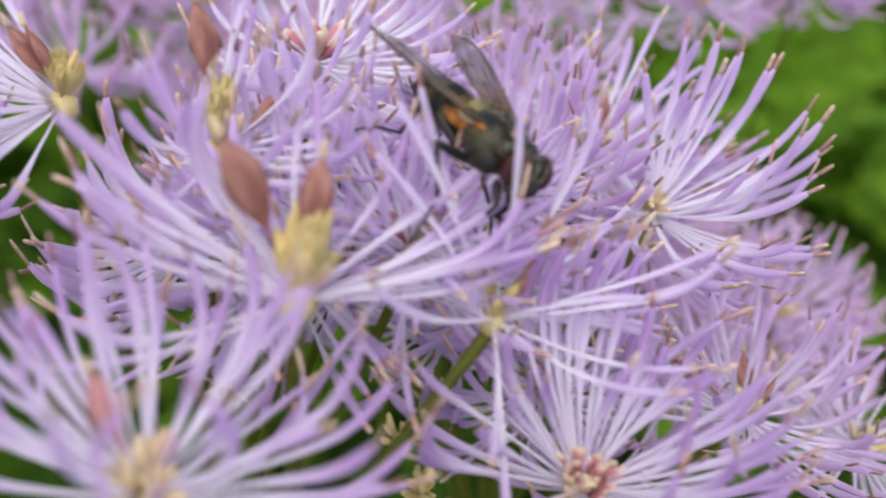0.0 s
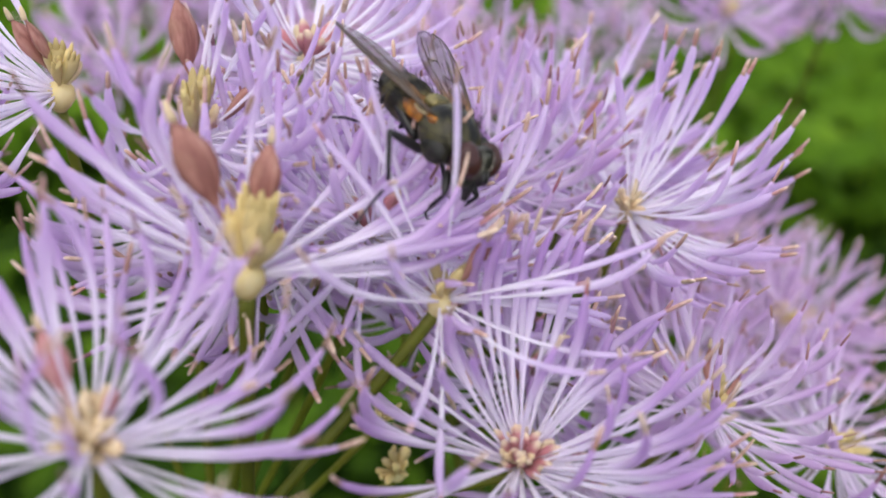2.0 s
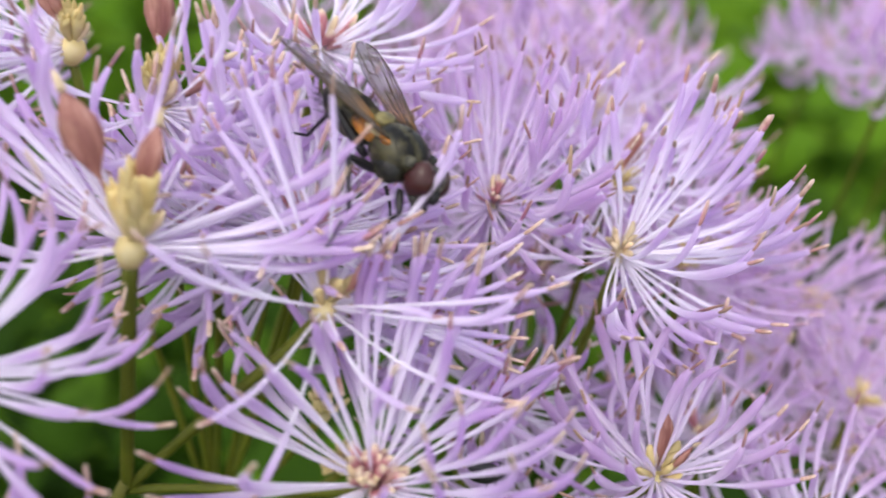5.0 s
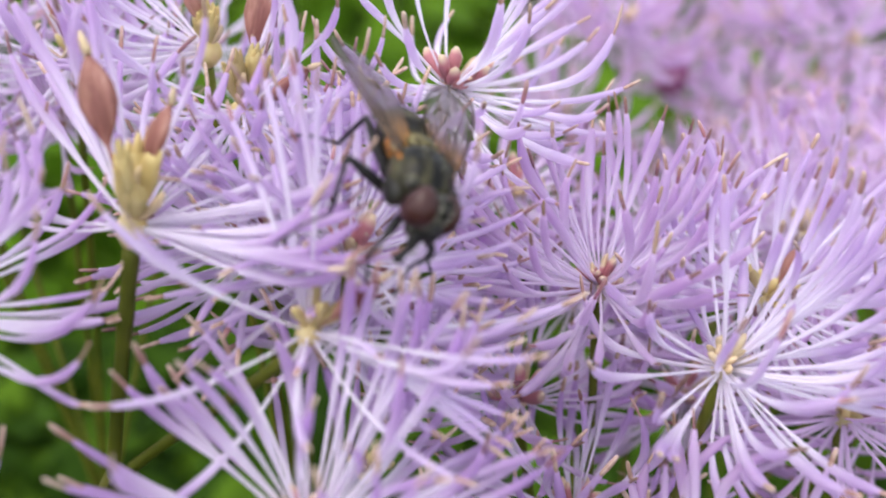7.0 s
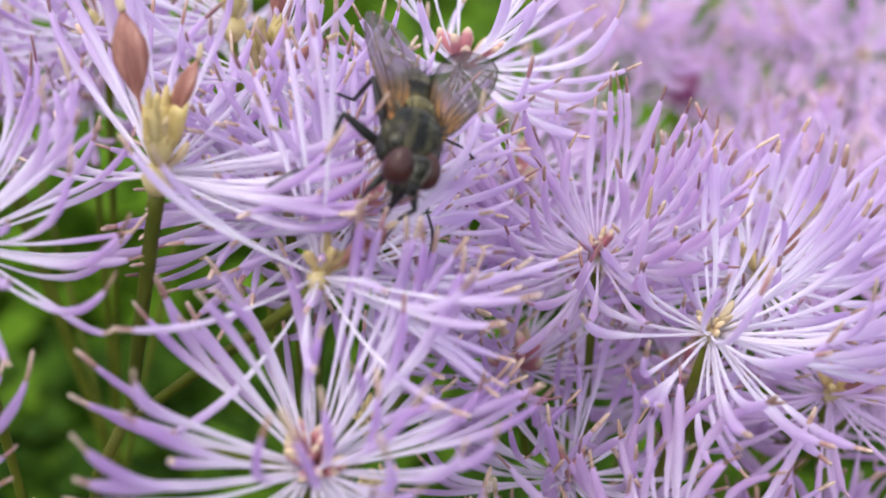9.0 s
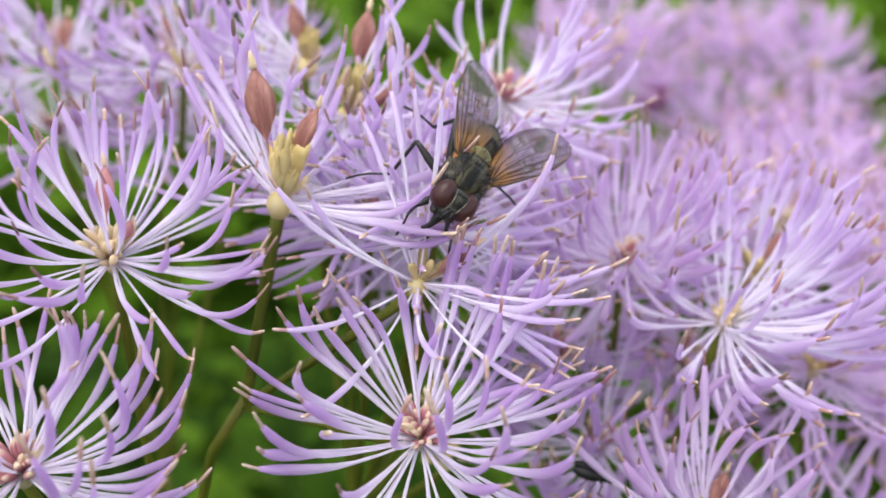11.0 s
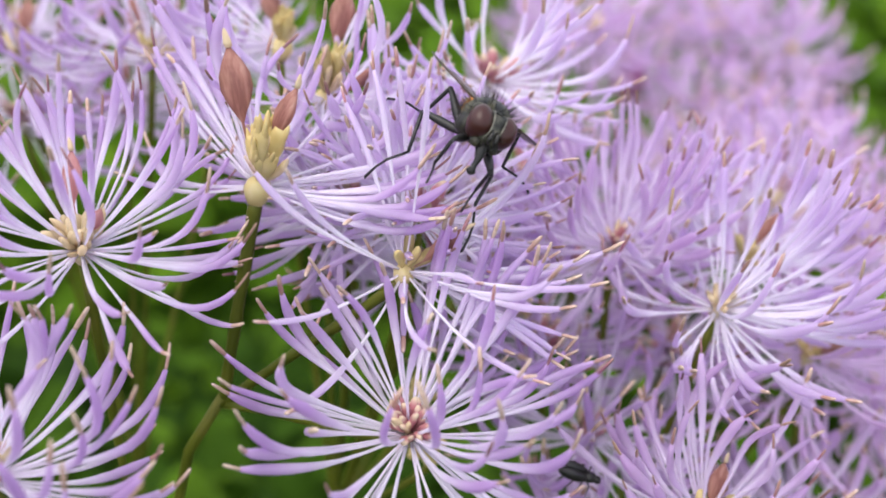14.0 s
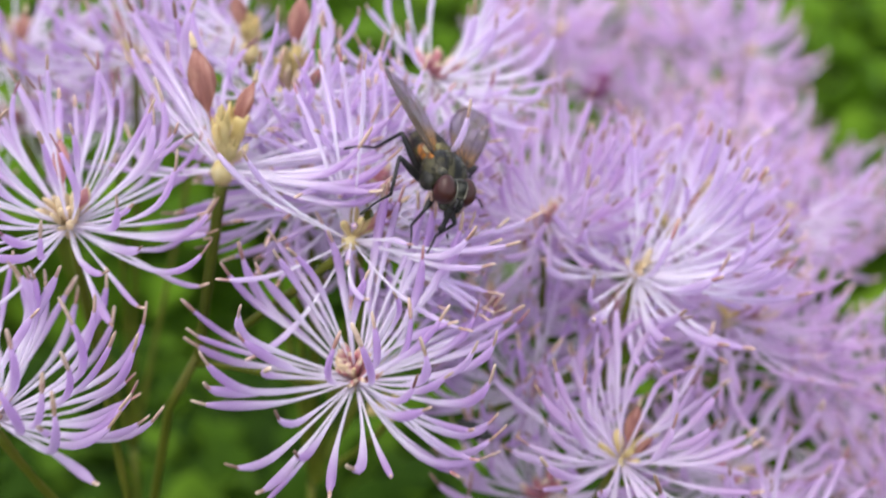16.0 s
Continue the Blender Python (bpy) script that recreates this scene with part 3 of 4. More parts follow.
for n, p in enumerate([(28.0, 71, -12.2), (42.5, 80, -12.2), (34.0, 84, -13.5)]):
    flower("mid%d" % n, p, 9.3, 46, "blush", "yellow", (p[0] * 0.9, p[1] + 4, -72.0), (), (0.1 * n, -0.1, 1), [], "pinkish lilac meadow-rue flower of a farther head", 140 + n, thick=1.7)

bud = new("flower_bud")
bud.matrix_basis = Matrix.Translation(Vector((-35.7, 96.8, -25.0)) * MM + TOP)
tagged(bud, "dark magenta unopened meadow-rue bud", "flower bud")
bm = bmesh.new()
tube(bm, [Vector((0, 0, z)) * MM for z in (-3.6, -3.0, -1.2, 0.8, 2.6, 3.5)], [r * MM for r in (0.5, 1.5, 2.2, 2.1, 1.3, 0.4)], 14)
part("sepal_cup", bm, MAGENTA, bud)
bm = bmesh.new()
tube(bm, bezier(Vector((0, 0, -3.4)) * MM, Vector((0, 0, -16)) * MM, Vector((6, 4, -30)) * MM, Vector((13.7, 15.2, -45)) * MM, 12), [0.4 * MM] * 13, 8)
part("pedicel", bm, STEM, bud)


def stalk(points, radius, label):
    bm = bmesh.new()
    pts = [Vector(p) * MM + TOP for p in points]
    curve = bezier(*pts, 24)
    tube(bm, curve, [radius * MM * (1 + 0.8 * i / 24) for i in range(25)], 10)
    ob = new("plant_stalk", mesh_of("plant_stalk", bm, STEM))
    return tagged(ob, label, "plant stalk", "meadow-rue stalks")


for n, (top, foot) in enumerate([(JOINT, (-30, 40)), (JOINT_LOW, (-26, 30)), (JOINT_E, (10, 60)), (JOINT_N, (-20, 60)), (JOINT_Q, (40, 70)), (JOINT_FAR, (-20, 140)), (JOINT_M, (-50, 40))]):
    t = Vector(top)
    lean = Vector((-15, -9, -17)) if n == 0 else Vector((-1.5, 1, -40))
    stalk([t + Vector((0, 0, 0.6)), t + lean, Vector((foot[0], foot[1], -500)), Vector((foot[0], foot[1], -1005))], 0.30, "slender olive green stalk rising from the foliage")

# ---- ground and foliage ----
bm = bmesh.new()
bmesh.ops.create_grid(bm, x_segments=60, y_segments=60, size=60.0)
for v in bm.verts:
    v.co.z = 0.03 * noise.noise(v.co * 0.8)
ground = new("ground", mesh_of("ground", bm, GROUND))
tagged(ground, "dark garden soil with low green growth", "ground", kind="structure")


def foliage(name, count, seed, inner, outer, heights, size, label, material):
    """Many lobed leaflets, each bent and turned its own way, thick towards the top of an uneven mound."""
    rng = np.random.default_rng(seed)
    ang = np.linspace(-2.5, 2.5, 13)
    rad = 0.5 + 0.5 * (0.72 + 0.28 * np.cos(ang * 3.0)) * np.cos(ang * 0.25)
    outline = np.stack([rad * np.cos(ang) + 0.35, rad * np.sin(ang) * 0.9, 0.10 * np.cos(ang * 3) - 0.18 * np.abs(np.sin(ang))], 1)
    leaf = np.concatenate([[[-0.15, 0, 0]], [[0.45, 0, 0.10]], outline])
    tris = [(1, 2 + i, 3 + i) for i in range(12)] + [(0, 2, 1), (0, 1, 14)]
    verts, faces = [], []
    made = 0
    while made < count:
        r, a = outer * math.sqrt(rng.uniform((inner / outer) ** 2, 1.0)), rng.uniform(0, 2 * math.pi)
        x, y = 0.05 + r * math.sin(a), 0.14 + r * math.cos(a)
        bumps = 0.5 + 0.5 * noise.noise(Vector((x, y, seed)) * 3.5 / outer ** 0.5)
        f = (r - inner) / (outer - inner)
        # a ragged rim, thin towards the outside
        if rng.uniform() < f ** 3 or (inner > 0 and rng.uniform() > f * 5) or rng.uniform() > 0.45 + bumps:
            continue
        top = heights[0] + (heights[1] - heights[0]) * f + 0.10 * heights[0] * (bumps - 0.5)
        z = max(0.03, top - rng.exponential(0.16) * top)
        # keep clear of the flower heads and of the way from them to the camera
        limit = 0.93 - 0.55 * max(0.0, y) if y < 0.3 else max(0.45, 0.765 - 0.2 * (y - 0.3))
        if z > limit or (np.hypot(x - 0.02, y + 0.03) < 0.14 and z > 0.86):
            continue
        e = Euler((rng.normal(0, 0.5), rng.normal(0, 0.5), rng.uniform(0, 6.28))).to_matrix()
        verts.append(leaf @ np.array(e).T * size * rng.uniform(0.6, 1.3) + np.array([x, y, z]))
        faces.extend([tuple(i + 15 * made for i in f_) for f_ in tris])
        made += 1
    me = bpy.data.meshes.new(name)
    me.from_pydata(np.concatenate(verts).tolist(), [], faces)
    me.materials.append(material)
    me.polygons.foreach_set("use_smooth", [True] * len(me.polygons))
    me.update()
    return tagged(new(name, me), label, "foliage", kind="stuff")


# near leaves carry painted shade, the two outer growths painted light
foliage("leaves", 22000, 11, 0.0, 0.80, (0.86, 0.50), 0.013, "mid-green lobed meadow-rue leaves below the flowers", LEAF_SHADED)
foliage("shrub_leaves", 18000, 13, 0.55, 1.7, (0.70, 0.36), 0.026, "green leaves of plants round the flowers, lightened for open light", LEAF_LIT)
foliage("undergrowth", 12000, 12, 1.1, 5.0, (0.42, 0.16), 0.050, "dense green garden undergrowth, lightened for open light", LEAF_LIT)

# ---- the fly ----
def coat(name, stops, scale, rough, spec=0.4, bump=0.4):
    m, t, b = nodes_of(name)
    t.links.new(ramp(t, noise_of(t, scale, 4.0), stops), b.inputs["Base Color"])
    b.inputs["Roughness"].default_value = rough
    b.inputs["Specular IOR Level"].default_value = spec
    relief(t, b, noise_of(t, scale * 3, 3.0), bump, 0.00005)
    return m


def banded(name, stops, axis, scale, rough):
    """Dusted cuticle with soft bands across one axis."""
    m, t, b = nodes_of(name)
    tc = t.nodes.new("ShaderNodeTexCoord")
    w = t.nodes.new("ShaderNodeTexWave")
    w.bands_direction = axis
    w.inputs["Scale"].default_value, w.inputs["Distortion"].default_value, w.inputs["Detail"].default_value = scale, 2.5, 2.0
    t.links.new(tc.outputs["Object"], w.inputs["Vector"])
    c = ramp(t, w.outputs["Fac"], stops)
    c = mixed(t, c, (0.085, 0.076, 0.034), ramp(t, noise_of(t, 1500.0), [(0.50, (0, 0, 0)), (0.70, (0.75, 0.75, 0.75))]))
    t.links.new(c, b.inputs["Base Color"])
    b.inputs["Roughness"].default_value = rough
    b.inputs["Specular IOR Level"].default_value = 0.22
    relief(t, b, noise_of(t, 7000.0, 3.0), 0.2, 0.00004)
    return m


THORAX = banded("thorax_grey", [(0.25, (0.004, 0.004, 0.003)), (0.55, (0.013, 0.013, 0.007)), (0.9, (0.052, 0.048, 0.024))], "Y", 420.0, 0.34)
ABDOMEN = banded("abdomen_grey", [(0.25, (0.008, 0.007, 0.004)), (0.6, (0.030, 0.024, 0.010)), (0.92, (0.085, 0.070, 0.026))], "X", 230.0, 0.45)
EYE = coat("eye_red_brown", [(0.3, (0.030, 0.008, 0.007)), (0.7, (0.046, 0.013, 0.011))], 900.0, 0.34, 0.35, 0.1)
FACE = coat("face_silver", [(0.38, (0.008, 0.008, 0.006)), (0.52, (0.045, 0.044, 0.032)), (0.72, (0.20, 0.19, 0.15))], 1700.0, 0.42)
DUSTED = coat("dusted_grey", [(0.42, (0.006, 0.006, 0.004)), (0.56, (0.034, 0.033, 0.019)), (0.74, (0.15, 0.14, 0.08))], 1500.0, 0.5)
RIM = coat("rim_silver", [(0.35, (0.05, 0.047, 0.036)), (0.7, (0.26, 0.25, 0.20))], 2600.0, 0.5)
SCUTELLUM = coat("scutellum_olive", [(0.3, (0.040, 0.036, 0.012)), (0.5, (0.12, 0.10, 0.032)), (0.75, (0.28, 0.23, 0.07))], 1500.0, 0.45)
BLACK = coat("leg_black", [(0.3, (0.006, 0.006, 0.006)), (0.7, (0.016, 0.015, 0.014))], 3000.0, 0.38)
ORANGE = coat("orange_base", [(0.36, (0.05, 0.02, 0.006)), (0.46, (0.36, 0.13, 0.012)), (0.6, (0.52, 0.22, 0.02)), (0.8, (0.60, 0.40, 0.12))], 1300.0, 0.45)
CALYPTER = coat("calypter_cream", [(0.3, (0.34, 0.26, 0.12)), (0.7, (0.48, 0.42, 0.26))], 1800.0, 0.5)


def wing_material():
    m, t, b = nodes_of("wing_membrane")
    at = t.nodes.new("ShaderNodeAttribute")
    at.attribute_name = "along"
    c = ramp(t, at.outputs["Fac"], [(0.0, (0.52, 0.22, 0.02)), (0.2, (0.44, 0.21, 0.05)), (0.42, (0.15, 0.125, 0.115)), (1.0, (0.17, 0.15, 0.16))])
    t.links.new(c, b.inputs["Base Color"])
    b.inputs["Roughness"].default_value = 0.28
    relief(t, b, noise_of(t, 1600.0, 3.0), 0.35, 0.00006)
    clear = t.nodes.new("ShaderNodeBsdfTransparent")
    clear.inputs[0].default_value = (0.86, 0.84, 0.86, 1)
    mx = t.nodes.new("ShaderNodeMixShader")
    t.links.new(ramp(t, at.outputs["Fac"], [(0.0, (0.06, 0.06, 0.06)), (0.2, (0.14, 0.14, 0.14)), (0.42, (0.40, 0.40, 0.40)), (1.0, (0.48, 0.48, 0.48))]), mx.inputs[0])
    t.links.new(b.outputs[0], mx.inputs[1])
    t.links.new(clear.outputs[0], mx.inputs[2])
    t.links.new(mx.outputs[0], t.nodes["Material Output"].inputs[0])
    return m


WING = wing_material()
VEIN = coat("vein_brown", [(0.3, (0.03, 0.018, 0.010)), (0.7, (0.07, 0.04, 0.02))], 2000.0, 0.4)


def ball(bm, centre, radii, seg=20, rings=12, shape=None):
    res = bmesh.ops.create_uvsphere(bm, u_segments=seg, v_segments=rings, radius=1.0)
    for v in res["verts"]:
        p = Vector(v.co)
        q = Vector((p.x * radii[0], p.y * radii[1], p.z * radii[2]))
        if shape:
            q = shape(p, q)
        v.co = (q + Vector(centre)) * MM
    return res["verts"]


def hairs(bm, rng, spots, length, thick):
    for p, n in spots:
        d = (Vector(n) + Vector((rng.gauss(0, 0.25), rng.gauss(0, 0.25), rng.gauss(0, 0.25)))).normalized()
        l = length * rng.uniform(0.6, 1.25)
        bend = Vector((-0.35 * l, 0, 0))
        pts = [Vector(p), Vector(p) + d * l * 0.5 + bend * 0.2, Vector(p) + d * l + bend]
        tube(bm, [q * MM for q in pts], [thick * MM, thick * 0.7 * MM, thick * 0.15 * MM], 4)


fly = new("fly")
fly.scale = (1.05, 1.05, 1.05)
tagged(fly, "dark bristly fly with red-brown eyes and orange wing bases", "fly")
fly_rng = random.Random(21)


def dorsum(p, q):
    """Blunt in front, with the shallow cross furrow of a fly's back."""
    furrow = 0.07 * math.exp(-((p.x + 0.05) / 0.07) ** 2) * max(0.0, p.z)
    return Vector((q.x * (1.0 - 0.06 * max(0.0, p.x)), q.y * (1 - 0.06 * p.x), q.z * (1.0 - 0.08 * max(0, p.x)) - furrow))


bm = bmesh.new()
ball(bm, (0, 0, 0.02), (1.52, 1.26, 1.17), 40, 26, dorsum)
part("thorax", bm, THORAX, fly, "dark olive-grey dusted thorax with darker stripes")
for s in (1, -1):
    bm = bmesh.new()
    ball(bm, (1.02, s * 0.78, 0.42), (0.34, 0.30, 0.30), 14, 10)
    part("shoulder_knob", bm, DUSTED, fly)
    bm = bmesh.new()
    ball(bm, (0.30, s * 0.86, -0.42), (0.78, 0.42, 0.62), 16, 10)
    part("side_plate", bm, DUSTED, fly)
bm = bmesh.new()
ball(bm, (-1.42, 0, 0.60), (0.52, 0.64, 0.38), 18, 12)
part("scutellum", bm, SCUTELLUM, fly, "yellowish olive scutellum")
bm = bmesh.new()
ball(bm, (-2.95, 0, -0.22), (1.85, 1.12, 0.95), 32, 24, lambda p, q: Vector((q.x, q.y * (1 - 0.22 * max(0, -p.x) ** 2), q.z * (1 - 0.15 * max(0, -p.x)) + 0.025 * math.cos(q.x * 8.5))))
part("abdomen", bm, ABDOMEN, fly, "dark grey banded abdomen")
for s in (1, -1):
    bm = bmesh.new()
    ball(bm, (-1.55, s * 0.90, 0.10), (0.80, 0.28, 0.36), 14, 10)
    part("flank_patch", bm, ORANGE, fly, "orange flank beside the wing base")
    bm = bmesh.new()
    ball(bm, (-1.12, s * 1.00, 0.42), (0.50, 0.30, 0.12), 14, 8)
    part("calypter", bm, CALYPTER, fly, "cream calypter")
    bm = bmesh.new()
    ball(bm, (-0.35, s * 1.06, 0.48), (0.34, 0.20, 0.18), 12, 8)
    part("wing_hinge", bm, ORANGE, fly)

# the head turns on the neck
NECK = Vector((1.55, 0, -0.10))
bm = bmesh.new()
ball(bm, (0.22, 0, 0.02), (0.60, 0.98, 0.92), 28, 20, lambda p, q: Vector((q.x * (1.0 if p.x > 0 else 0.75), q.y, q.z - 0.10 * max(0.0, p.x))))
head = part("head", bm, FACE, fly, "silvery dark head with fine bristles")
head.matrix_basis = Matrix.Translation(NECK * MM)
for s in (1, -1):
    bm = bmesh.new()
    ball(bm, (0.26, s * 0.62, 0.14), (0.66, 0.56, 0.80), 32, 22, lambda p, q: Vector((q.x - 0.10 * p.z * p.z, q.y + s * 0.05 * p.z, q.z - 0.10 * p.x * p.z)))
    part("eye", bm, EYE, head, "glossy red-brown compound eye")
    bm = bmesh.new()
    ring = [Vector((0.30 + 0.60 * math.cos(a) - 0.06, s * (0.26 + 0.10 * math.sin(a) ** 2), 0.12 + 0.80 * math.sin(a))) * MM for a in [-1.5 + 0.2 * k for k in range(16)]]
    tube(bm, ring, [0.018 * MM + 0.018 * MM * math.sin(math.pi * k / 15) for k in range(16)], 6)
    part("eye_rim", bm, RIM, head, "pale silvery rim of the eye")
    bm = bmesh.new()
    tube(bm, [Vector(p) * MM for p in ((0.81, s * 0.12, 0.15), (0.97, s * 0.14, 0.05), (1.05, s * 0.15, -0.20), (1.03, s * 0.16, -0.42))], [0.07 * MM, 0.10 * MM, 0.12 * MM, 0.05 * MM], 7)
    tube(bm, [Vector(p) * MM for p in ((1.03, s * 0.16, -0.12), (1.30, s * 0.28, 0.0), (1.50, s * 0.40, 0.05))], [0.025 * MM, 0.018 * MM, 0.006 * MM], 5)
    part("antenna", bm, BLACK, head)
    bm = bmesh.new()
    ball(bm, (0.48, s * 0.44, -0.62), (0.30, 0.24, 0.26), 12, 8)
    part("cheek", bm, DUSTED, head)
bm = bmesh.new()
tube(bm, [Vector(p) * MM for p in ((0.40, 0, -0.60), (0.60, 0, -0.95), (0.74, 0, -1.30), (0.72, 0, -1.66), (0.75, 0, -1.86), (0.82, 0, -1.98))], [0.40 * MM, 0.25 * MM, 0.15 * MM, 0.14 * MM, 0.23 * MM, 0.12 * MM], 12)
part("proboscis", bm, BLACK, head, "black extended proboscis")
bm = bmesh.new()
spots = []
for k in range(30):
    a = fly_rng.uniform(-1.0, 1.0)
    spots.append(((0.62 + 0.2 * math.cos(a), 0.55 * math.sin(a) * 0.8, -0.70 + 0.5 * fly_rng.random()), (0.8, math.sin(a) * 0.5, -0.3)))
for k in range(18):
    spots.append(((0.40, fly_rng.uniform(-0.22, 0.22), 0.85), (0.6, fly_rng.uniform(-0.3, 0.3), 0.9)))
hairs(bm, fly_rng, spots, 0.36, 0.014)
part("face_bristles", bm, BLACK, head)

bm = bmesh.new()
spots = []
for k in range(170):
    a, x = fly_rng.uniform(-1.9, 1.9), fly_rng.uniform(-1.35, 1.2)
    r = math.sqrt(max(0.05, 1 - (x / 1.5) ** 2))
    spots.append(((x, math.sin(a) * 1.14 * r, 0.05 + math.cos(a) * 1.08 * r), (-0.15, math.sin(a), math.cos(a))))
for k in range(12):
    spots.append(((-1.75, fly_rng.uniform(-0.5, 0.5), 0.75), (-0.9, fly_rng.uniform(-0.4, 0.4), 0.7)))
hairs(bm, fly_rng, spots, 0.62, 0.015)
part("bristles", bm, BLACK, fly)
bm = bmesh.new()
spots = []
for k in range(150):
    a, x = fly_rng.uniform(-2.4, 2.4), fly_rng.uniform(-1.8, 0.6)
    r = math.sqrt(max(0.03, 1 - (x / 1.85) ** 2))
    spots.append(((x - 2.95, math.sin(a) * 1.08 * r, -0.22 + math.cos(a) * 0.92 * r), (-0.8, math.sin(a), math.cos(a))))
hairs(bm, fly_rng, spots, 0.46, 0.016)
part("abdomen_bristles", bm, BLACK, fly)


def wing(s):
    """A wing that points backwards from its hinge; its stout front edge lies outside."""
    edge_u = [0, 0.4, 1.0, 2.0, 3.2, 4.4, 5.3, 5.9, 6.2]
    front = [0.10, 0.30, 0.38, 0.42, 0.46, 0.40, 0.22, 0.0, -0.42]
    back = [-0.10, -0.62, -1.18, -1.72, -1.95, -1.86, -1.55, -1.10, -0.62]
    bm = bmesh.new()
    layer = bm.verts.layers.float.new("along")
    rows = []
    for u, f, b in zip(edge_u, front, back):
        row = []
        for k in range(8):
            w = f + (b - f) * k / 7
            v = bm.verts.new(Vector((-u, s * w, 0.10 * math.sin(w * 2.2 + 0.5) + 0.05 * math.sin(u * 1.3 + k))) * MM)
            v[layer] = u / 6.2
            row.append(v)
        rows.append(row)
    for r0, r1 in zip(rows, rows[1:]):
        for k in range(7):
            bm.faces.new((r0[k], r1[k], r1[k + 1], r0[k + 1]))
    bmesh.ops.solidify(bm, geom=bm.faces[:], thickness=0.008 * MM)
    ob = part("wing", bm, WING, fly, "smoky translucent wing with dark veins")

    def vein(pts, r):
        bm = bmesh.new()
        q = [Vector((-u, s * w, 0.10 * math.sin(w * 2.2 + 0.5) + 0.015)) * MM for u, w in pts]
        tube(bm, q, [1.15 * r * MM * (1.0 - 0.5 * i / len(q)) for i in range(len(q))], 5)
        part("vein", bm, VEIN, ob)

    vein([(u, f) for u, f in zip(edge_u, front)], 0.050)
    vein([(0, 0.05), (1.0, 0.22), (2.2, 0.30), (3.2, 0.44)], 0.038)
    vein([(0, 0.02), (1.2, 0.05), (2.6, 0.10), (4.0, 0.16), (5.2, 0.20)], 0.034)
    vein([(0.3, 0.0), (1.6, -0.15), (3.0, -0.18), (4.6, -0.15), (5.95, -0.10)], 0.032)
    vein([(0.3, -0.05), (1.6, -0.42), (3.2, -0.62), (4.6, -0.62), (6.1, -0.45)], 0.030)
    vein([(0.3, -0.08), (1.4, -0.70), (2.8, -1.15), (4.0, -1.32), (5.5, -1.38)], 0.028)
    vein([(0.2, -0.12), (1.0, -0.75), (2.0, -1.35), (3.0, -1.85)], 0.024)
    for k in range(5):  # faint folds between the veins
        w = -0.1 - 0.3 * k
        vein([(1.4 + 0.1 * k, w * 0.8), (3.0, w * 1.05), (4.4, w * 1.05), (5.5, w * 0.9)], 0.014)
    vein([(2.75, -0.18), (2.8, -0.40), (2.85, -0.58)], 0.024)
    vein([(3.9, -0.63), (3.75, -1.0), (3.7, -1.29)], 0.024)
    return ob


wing_left, wing_right = wing(1), wing(-1)


def leg(points, radii, s):
    """Femur, tibia and tarsus; the leg turns at its hip."""
    hip = Vector((points[0][0], s * points[0][1], points[0][2]))
    P = [(Vector((x, s * y, z)) - hip) * MM for x, y, z in points]
    bm = bmesh.new()
    a, b = P[0], P[1]
    tube(bm, [a, a.lerp(b, 0.15), a.lerp(b, 0.5), a.lerp(b, 0.85), b], [r * MM for r in (radii * 0.7, radii, radii * 1.1, radii * 0.75, radii * 0.5)], 9)
    ob = part("leg", bm, BLACK, fly)
    ob.matrix_basis = Matrix.Translation(hip * MM)
    bm = bmesh.new()
    b, c = P[1], P[2]
    tube(bm, [b, b.lerp(c, 0.1), b.lerp(c, 0.6), c], [r * MM for r in (radii * 0.45, radii * 0.52, radii * 0.48, radii * 0.42)], 8)
    hs = [((b.lerp(c, f)) / MM, (0.3 * (-1) ** k, s * 0.5, 0.3)) for k, f in enumerate((0.2, 0.35, 0.5, 0.65, 0.8, 0.95))]
    hairs(bm, fly_rng, hs, 0.3, 0.014)
    part("tibia", bm, BLACK, ob)
    bm = bmesh.new()
    c, d = P[2], P[3]
    sag = Vector((0, 0, 0.10 * (d - c).length))
    pts = [c, c.lerp(d, 0.25) + sag * 0.5, c.lerp(d, 0.5) + sag, c.lerp(d, 0.75) + sag * 0.8, d, d + Vector((0, 0, -0.12 * MM))]
    tube(bm, pts, [r * MM for r in (radii * 0.34, radii * 0.30, radii * 0.32, radii * 0.28, radii * 0.36, radii * 0.12)], 7)
    part("tarsus", bm, BLACK, ob)
    return ob


LEGS = {}
for s in (1, -1):
    LEGS["fore", s] = leg([(1.2, 0.5, -0.9), (2.05, 1.0, -1.45), (1.5, 0.8, -2.75), (2.2, 0.55, -3.6)], 0.18, s)
    LEGS["mid", s] = leg([(-0.1, 0.75, -0.95), (-0.5, 2.8, -0.40), (0.85, 2.85, -2.0), (1.85, 4.5, -3.2)], 0.20, s)
    LEGS["hind", s] = leg([(-0.9, 0.65, -0.9), (-3.2, 1.0, -0.10), (-3.5, 1.05, -2.0), (-4.3, 2.6, -2.5)], 0.205, s)

# ---- a small black beetle low among the flowers ----
beetle = new("beetle")
tagged(beetle, "small shiny black beetle low among the flowers", "beetle")
for s in (1, -1):
    bm = bmesh.new()
    ball(bm, (-0.35, s * 0.24, 0.02), (0.85, 0.30, 0.36), 14, 10)
    part("wing_case", bm, BLACK, beetle)
    for k, x in enumerate((0.5, 0.1, -0.4)):
        bm = bmesh.new()
        tube(bm, [Vector(p) * MM for p in ((x, s * 0.2, -0.2), (x + 0.1, s * 0.65, 0.05), (x + 0.1 - 0.15 * k, s * 0.95, -0.45))], [0.06 * MM, 0.045 * MM, 0.02 * MM], 6)
        part("leg", bm, BLACK, beetle)
